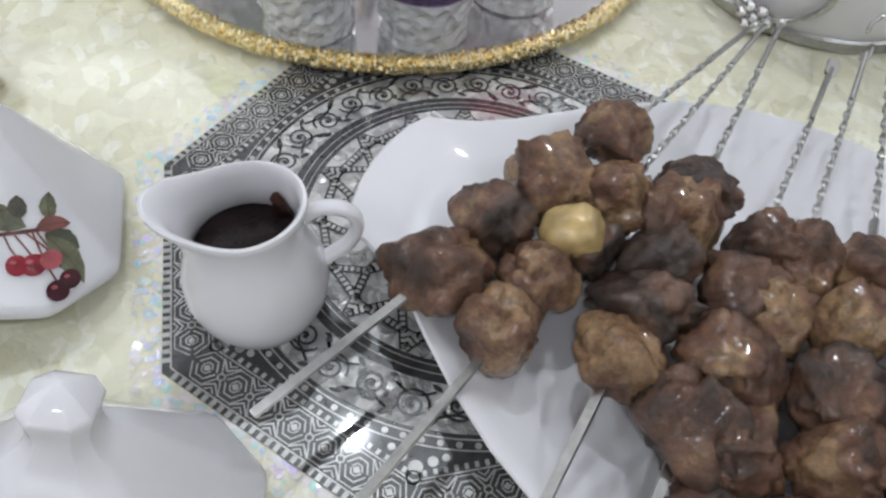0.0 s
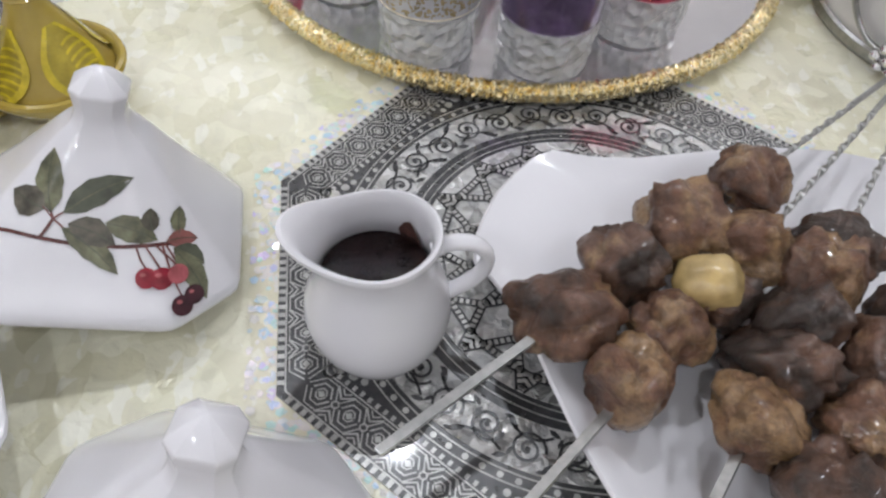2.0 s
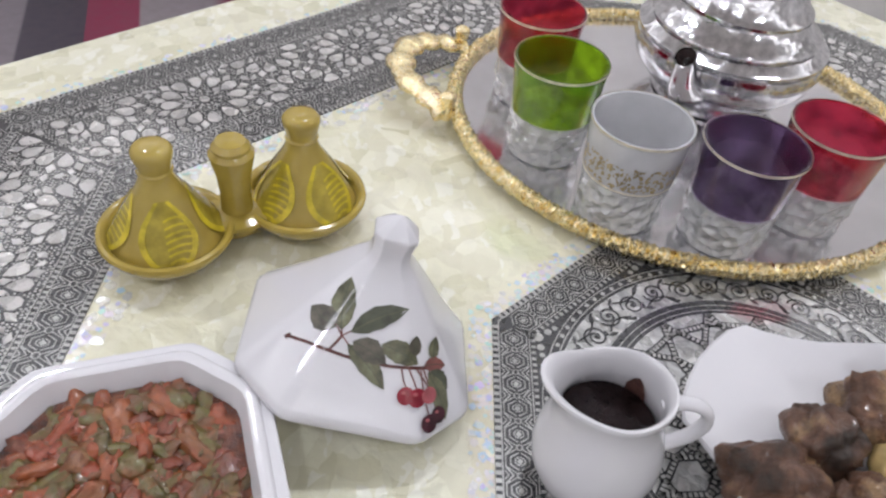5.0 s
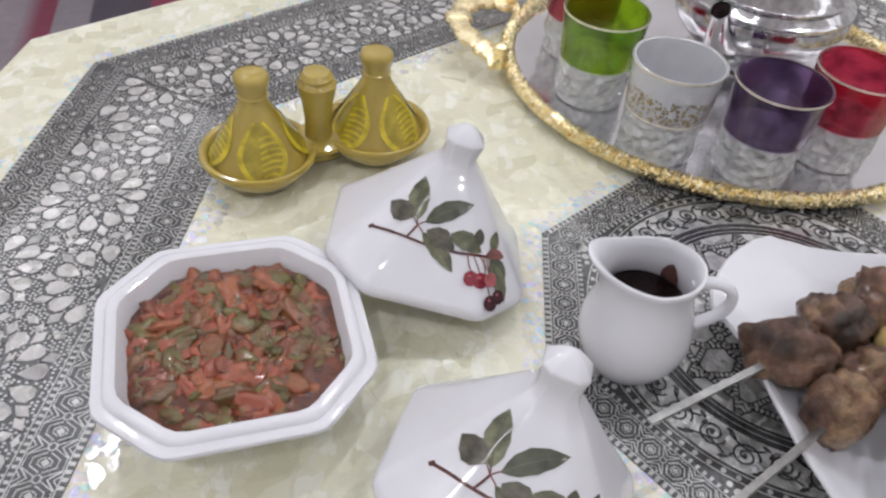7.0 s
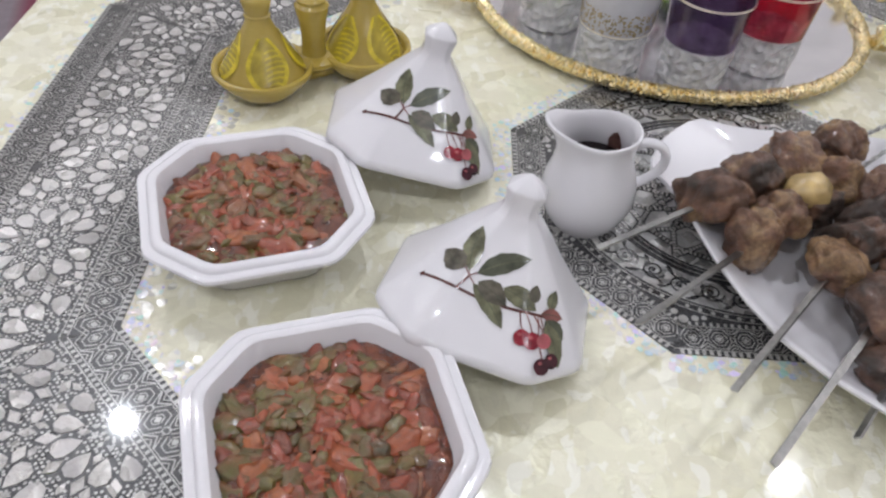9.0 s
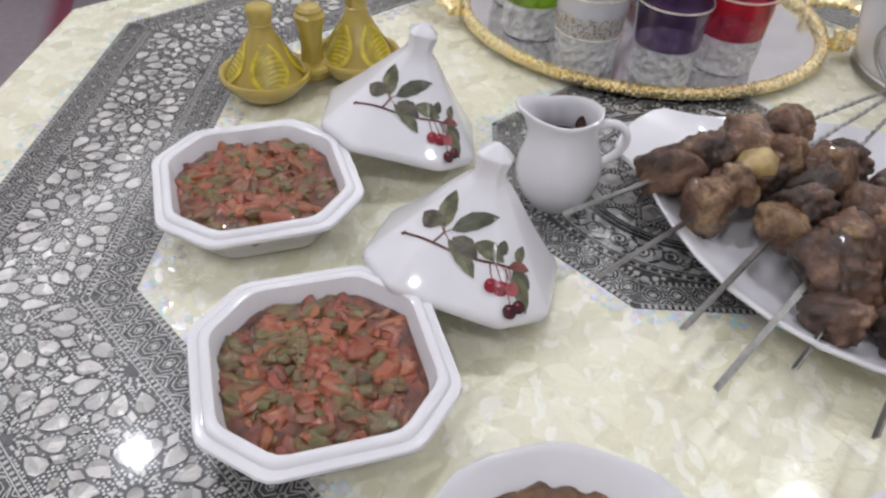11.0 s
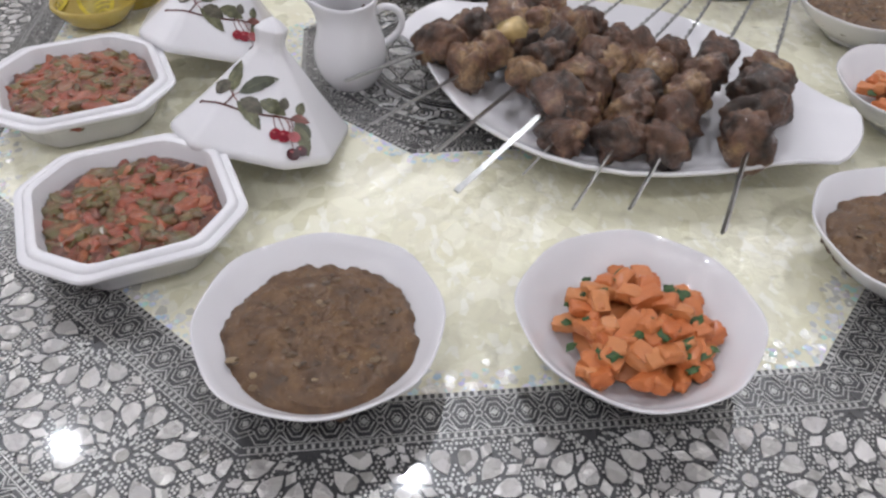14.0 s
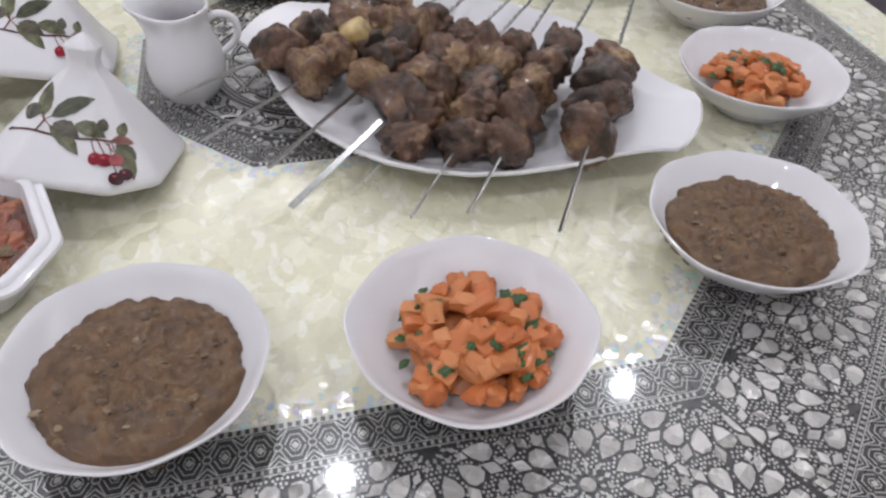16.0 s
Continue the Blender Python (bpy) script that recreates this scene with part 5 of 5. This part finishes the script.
part("scroll_ring", disc_ring(0.0780, 0.0965, Z1 - 0.0002, Z2), GREYPEARL, TABLE, "grey pearl ring under black scrolls", smooth=False)
part("rosette_ground", lathe([(0.0690, Z1 - 0.0002), (0.0690, Z2)], 96), GREYPEARL, TABLE, "pearl disc under black rosette straps", smooth=False)
scroll = bmesh.new()
N = 34
ring_at = lambda r, q: (r * math.cos(q), r * math.sin(q))
for j in range(N):
    g, step = 2 * math.pi * j / N, 2 * math.pi / N
    sgn = 1 if j % 2 else -1
    rc, rad = 0.0873 + sgn * 0.0012, 0.0066
    cx, cy = ring_at(rc, g)
    # a spiral of nearly two turns that opens into the vine
    line(scroll, [(cx + rad * (1 - t / 36) * math.cos(sgn * t * 0.38 + g + 1.6), cy + rad * (1 - t / 36) * math.sin(sgn * t * 0.38 + g + 1.6)) for t in range(32)], 0.0011, Z2 + 0.0004)
    line(scroll, [ring_at(rc - sgn * 0.0066 + sgn * 0.0028 * math.sin(math.pi * t / 6), g + step * (t / 6 - 0.5)) for t in range(7)], 0.0011, Z2 + 0.0004)
    piece(scroll, [(cx + 0.0011 * math.cos(p), cy + 0.0011 * math.sin(p)) for p in [e * math.pi / 3 for e in range(6)]], Z2, Z2 + 0.0004)
    for dq, rr, L, W, turn in ((0.5, 0.0873 + sgn * 0.0062, 0.0034, 0.0014, 0.7 * sgn), (0.5, 0.0873 - sgn * 0.0070, 0.0026, 0.0011, -0.5 * sgn), (0.36, 0.0873 + sgn * 0.0080, 0.0018, 0.0009, 0.2), (0.66, 0.0873 - sgn * 0.0040, 0.0020, 0.0009, 1.2)):
        q = g + dq * step
        bx, by = ring_at(rr, q)
        c, sn = math.cos(q + math.pi / 2 + turn), math.sin(q + math.pi / 2 + turn)
        piece(scroll, [(bx + x * L * c - y * W * sn, by + x * L * sn + y * W * c) for x, y in ((-1, 0), (-0.3, 0.9), (0.5, 0.7), (1, 0), (0.5, -0.7), (-0.3, -0.9))], Z2, Z2 + 0.0004)
# round studs where the octagon's corners leave the ring
for k in range(8):
    g = math.radians(45 * k + 22.5)
    for r, dq, rad in ((0.1105, 0.0, 0.0026), (0.1075, 0.05, 0.0019), (0.1075, -0.05, 0.0019), (0.1055, 0.09, 0.0014), (0.1055, -0.09, 0.0014)):
        cx, cy = ring_at(r, g + dq)
        piece(dots, [(cx + rad * math.cos(p), cy + rad * math.sin(p)) for p in [e * math.pi / 6 for e in range(12)]], Z1 - 0.0002, Z2)
# straps of the middle rosette, black over pearl
def strap(pts):
    line(scroll, pts, 0.0040, Z2 + 0.0004)
    for (x0, y0), (x1, y1) in zip(pts, pts[1:]):
        n = max(1, int(math.dist((x0, y0), (x1, y1)) / 0.0024))
        c, sn = (x1 - x0) / math.dist((x0, y0), (x1, y1)), (y1 - y0) / math.dist((x0, y0), (x1, y1))
        for i in range(n):
            bx, by = x0 + (x1 - x0) * (i + 0.5) / n, y0 + (y1 - y0) * (i + 0.5) / n
            piece(dots, [(bx + x * c - y * sn, by + x * sn + y * c) for x, y in ((-0.0007, -0.0010), (0.0007, -0.0010), (0.0007, 0.0010), (-0.0007, 0.0010))], Z2, Z2 + 0.0007)


for j in range(16):
    g = 2 * math.pi * j / 16
    P = lambda r, q: (r * math.cos(q), r * math.sin(q))
    h = math.pi / 16
    for e in (-1, 1):
        strap([P(0.012, g), P(0.030, g + e * h), P(0.050, g), P(0.0685, g + e * h)])
    strap([P(0.060, g + h), P(0.0685, g + h)])
    strap([P(0.0605, g), P(0.0620, g + h), P(0.0605, g + 2 * h)])
    strap([P(0.0395, g), P(0.0410, g + h), P(0.0395, g + 2 * h)])
for j in range(96):
    q = 2 * math.pi * j / 96
    piece(dots, [(0.1005 * math.cos(q) + 0.0013 * math.cos(p), 0.1005 * math.sin(q) + 0.0013 * math.sin(p)) for p in [e * math.pi / 3 for e in range(6)]], Z1 - 0.0002, Z2)
for r, w in ((0.0985, 0.0006), (0.1025, 0.0006), (0.0745, 0.0005), (0.0712, 0.0005)):
    line(wires, [(r * math.cos(2 * math.pi * i / 120), r * math.sin(2 * math.pi * i / 120)) for i in range(120)], w, closed=True)

for name, bm, mat, lbl in (("pearl_infill", rest, PETAL, "white pearl petals of the star inlay"), ("strap_dotwork", drops, SILVER, "silver dotted straps between petals"), ("border_dotwork", dots, SILVER, "small silver border squares"),
                           ("border_filigree", wires, SILVER, "silver diamond and chevron lines"), ("scrollwork", scroll, BLACK, "black scroll and strap work")):
    tagged(part(name, bm, mat, TABLE, lbl, smooth=False), kind="stuff")

# chips of iridescent shell along the borders of the cream field
iri = Mat("iridescent_shell_chip")
rnd = iri.t.nodes.new("ShaderNodeNewGeometry").outputs["Random Per Island"]
iri.set(Base_Color=iri.ramp(rnd, [(0.0, (0.78, 0.78, 0.74)), (0.35, (0.80, 0.78, 0.70)), (0.5, (0.50, 0.72, 0.84)), (0.62, (0.68, 0.62, 0.86)), (0.75, (0.84, 0.84, 0.82)), (0.9, (0.48, 0.80, 0.70)), (1.0, (0.78, 0.66, 0.74))]), Roughness=0.2, Coat_Weight=0.5, Coat_Roughness=0.08, Thin_Film_Thickness=420.0, Thin_Film_IOR=1.6, Specular_IOR_Level=0.9)
iri.bump(iri.noise(500, 2), 0.6, 0.001)
chips = bmesh.new()
rng = random.Random(12)
for k in range(8):
    to = edge_frame(k)
    for a0, a1, count in ((0.1248, 0.1360, 130), (A_FIELD - 0.013, A_FIELD - 0.0003, 200), (A_OUTER + 0.0003, A_OUTER + 0.009, 170)):
        for _ in range(count):
            near = rng.random() ** 1.7
            a = a0 + (a1 - a0) * (near if a0 != A_FIELD - 0.013 else 1 - near)
            u = rng.uniform(-1, 1) * (a * T8 - 0.001)
            r, q0 = rng.uniform(0.0010, 0.0028), rng.random() * 6.3
            pts = [(a + r * math.cos(q0 + e * 1.2566) * rng.uniform(0.6, 1.2), u + r * math.sin(q0 + e * 1.2566) * rng.uniform(0.6, 1.2)) for e in range(5)]
            pts = [(min(max(x, a0), a1), y) for x, y in pts]
            tx, ty = rng.uniform(-0.15, 0.15), rng.uniform(-0.15, 0.15)
            vs = [chips.verts.new((*to(x, y), 0.00035 + (x - a) * tx + (y - u) * ty)) for x, y in pts]
            chips.faces.new(vs)
flake = Mat("white_shell_flake")
tone = flake.t.nodes.new("ShaderNodeNewGeometry").outputs["Random Per Island"]
flake.set(Base_Color=flake.ramp(tone, [(0.0, (0.70, 0.69, 0.60)), (0.6, (0.86, 0.85, 0.78)), (0.85, (0.80, 0.84, 0.86)), (1.0, (0.84, 0.78, 0.82))]), Roughness=0.26, Metallic=0.35, Coat_Weight=1.0, Coat_Roughness=0.06)
flake.bump(flake.noise(350, 3), 0.5, 0.001)
flakes = bmesh.new()
for k in range(8):
    to = edge_frame(k)
    for _ in range(74):
        a = A_FIELD - 0.0022 - 0.0150 * rng.random() ** 1.8
        u = rng.uniform(-1, 1) * (a * T8 - 0.002)
        r, q0 = rng.uniform(0.0018, 0.0042), rng.random() * 6.3
        pts = [(a + r * math.cos(q0 + e * 1.047) * rng.uniform(0.55, 1.25), u + r * math.sin(q0 + e * 1.047) * rng.uniform(0.55, 1.25)) for e in range(6)]
        pts = [(min(x, A_FIELD - 0.0003), y) for x, y in pts]
        tx, ty = rng.uniform(-0.03, 0.03), rng.uniform(-0.03, 0.03)
        flakes.faces.new([flakes.verts.new((*to(x, y), 0.00022 + (x - a) * tx + (y - u) * ty)) for x, y in pts])
tagged(part("shell_inlay", flakes, flake.m, TABLE, "jagged white shell flakes beside the border", smooth=False), kind="stuff")
tagged(part("shell_sparkle", chips, iri.m, TABLE, "iridescent shell chips along the inlay borders", smooth=False), kind="stuff")


# ---------------------------------------------------------------- striped bench seats round the table
def bench(m, length, label):
    d = thing("striped_bench", m, label, "sofa", "striped bench seats")
    f = Mat("striped_bench_fabric")
    sep = f.node("ShaderNodeSeparateXYZ", Vector=f.co)
    w = f.math("FRACT", f.math("MULTIPLY", sep.outputs["X"], 2.6))
    base = f.ramp(w, [(0.0, (0.24, 0.014, 0.060)), (0.20, (0.24, 0.014, 0.060)), (0.21, (0.30, 0.26, 0.27)), (0.50, (0.27, 0.23, 0.25)), (0.57, (0.20, 0.014, 0.05)), (0.62, (0.20, 0.014, 0.05)), (0.63, (0.24, 0.21, 0.23)), (0.76, (0.24, 0.21, 0.23)), (0.77, (0.06, 0.05, 0.07)), (1.0, (0.05, 0.04, 0.06))])
    base = f.mix(f.math("MULTIPLY", f.noise(60), 0.5), base, (0.12, 0.1, 0.1))
    f.set(Base_Color=base, Roughness=0.8)
    f.bump(f.noise(400), 0.3, 0.001)
    L = length / 2
    R = lambda x0, x1, y0, y1, z: rounded([(x0, y0, z), (x1, y0, z), (x1, y1, z), (x0, y1, z)], 0.05, 4)
    part("frame", loft([R(-L, L, 0, 0.62, FLOOR), R(-L, L, 0, 0.62, -0.52)]), BLACK, d)
    part("seat_cushion", loft([R(-L, L, -0.01, 0.6, -0.515), R(-L - 0.01, L + 0.01, -0.03, 0.62, -0.48), R(-L - 0.01, L + 0.01, -0.03, 0.62, -0.38), R(-L + 0.02, L - 0.02, 0.0, 0.6, -0.345), R(-L + 0.1, L - 0.1, 0.1, 0.5, -0.335)]), f.m, d, "striped burgundy and white seat cushion")
    part("back_cushion", loft([R(-L, L, 0.45, 0.62, -0.33), R(-L, L, 0.43, 0.63, -0.2), R(-L, L, 0.47, 0.63, -0.02), R(-L + 0.03, L - 0.03, 0.52, 0.62, 0.02)]), f.m, d, "striped back cushion")


bench(pose(-0.72, 0.66, 0, 0, 0, 32), 1.5, "low bench with burgundy, white and grey striped cover")
bench(pose(0.72, 0.62, 0, 0, 0, -75), 1.3, "low bench with striped burgundy and white cover")
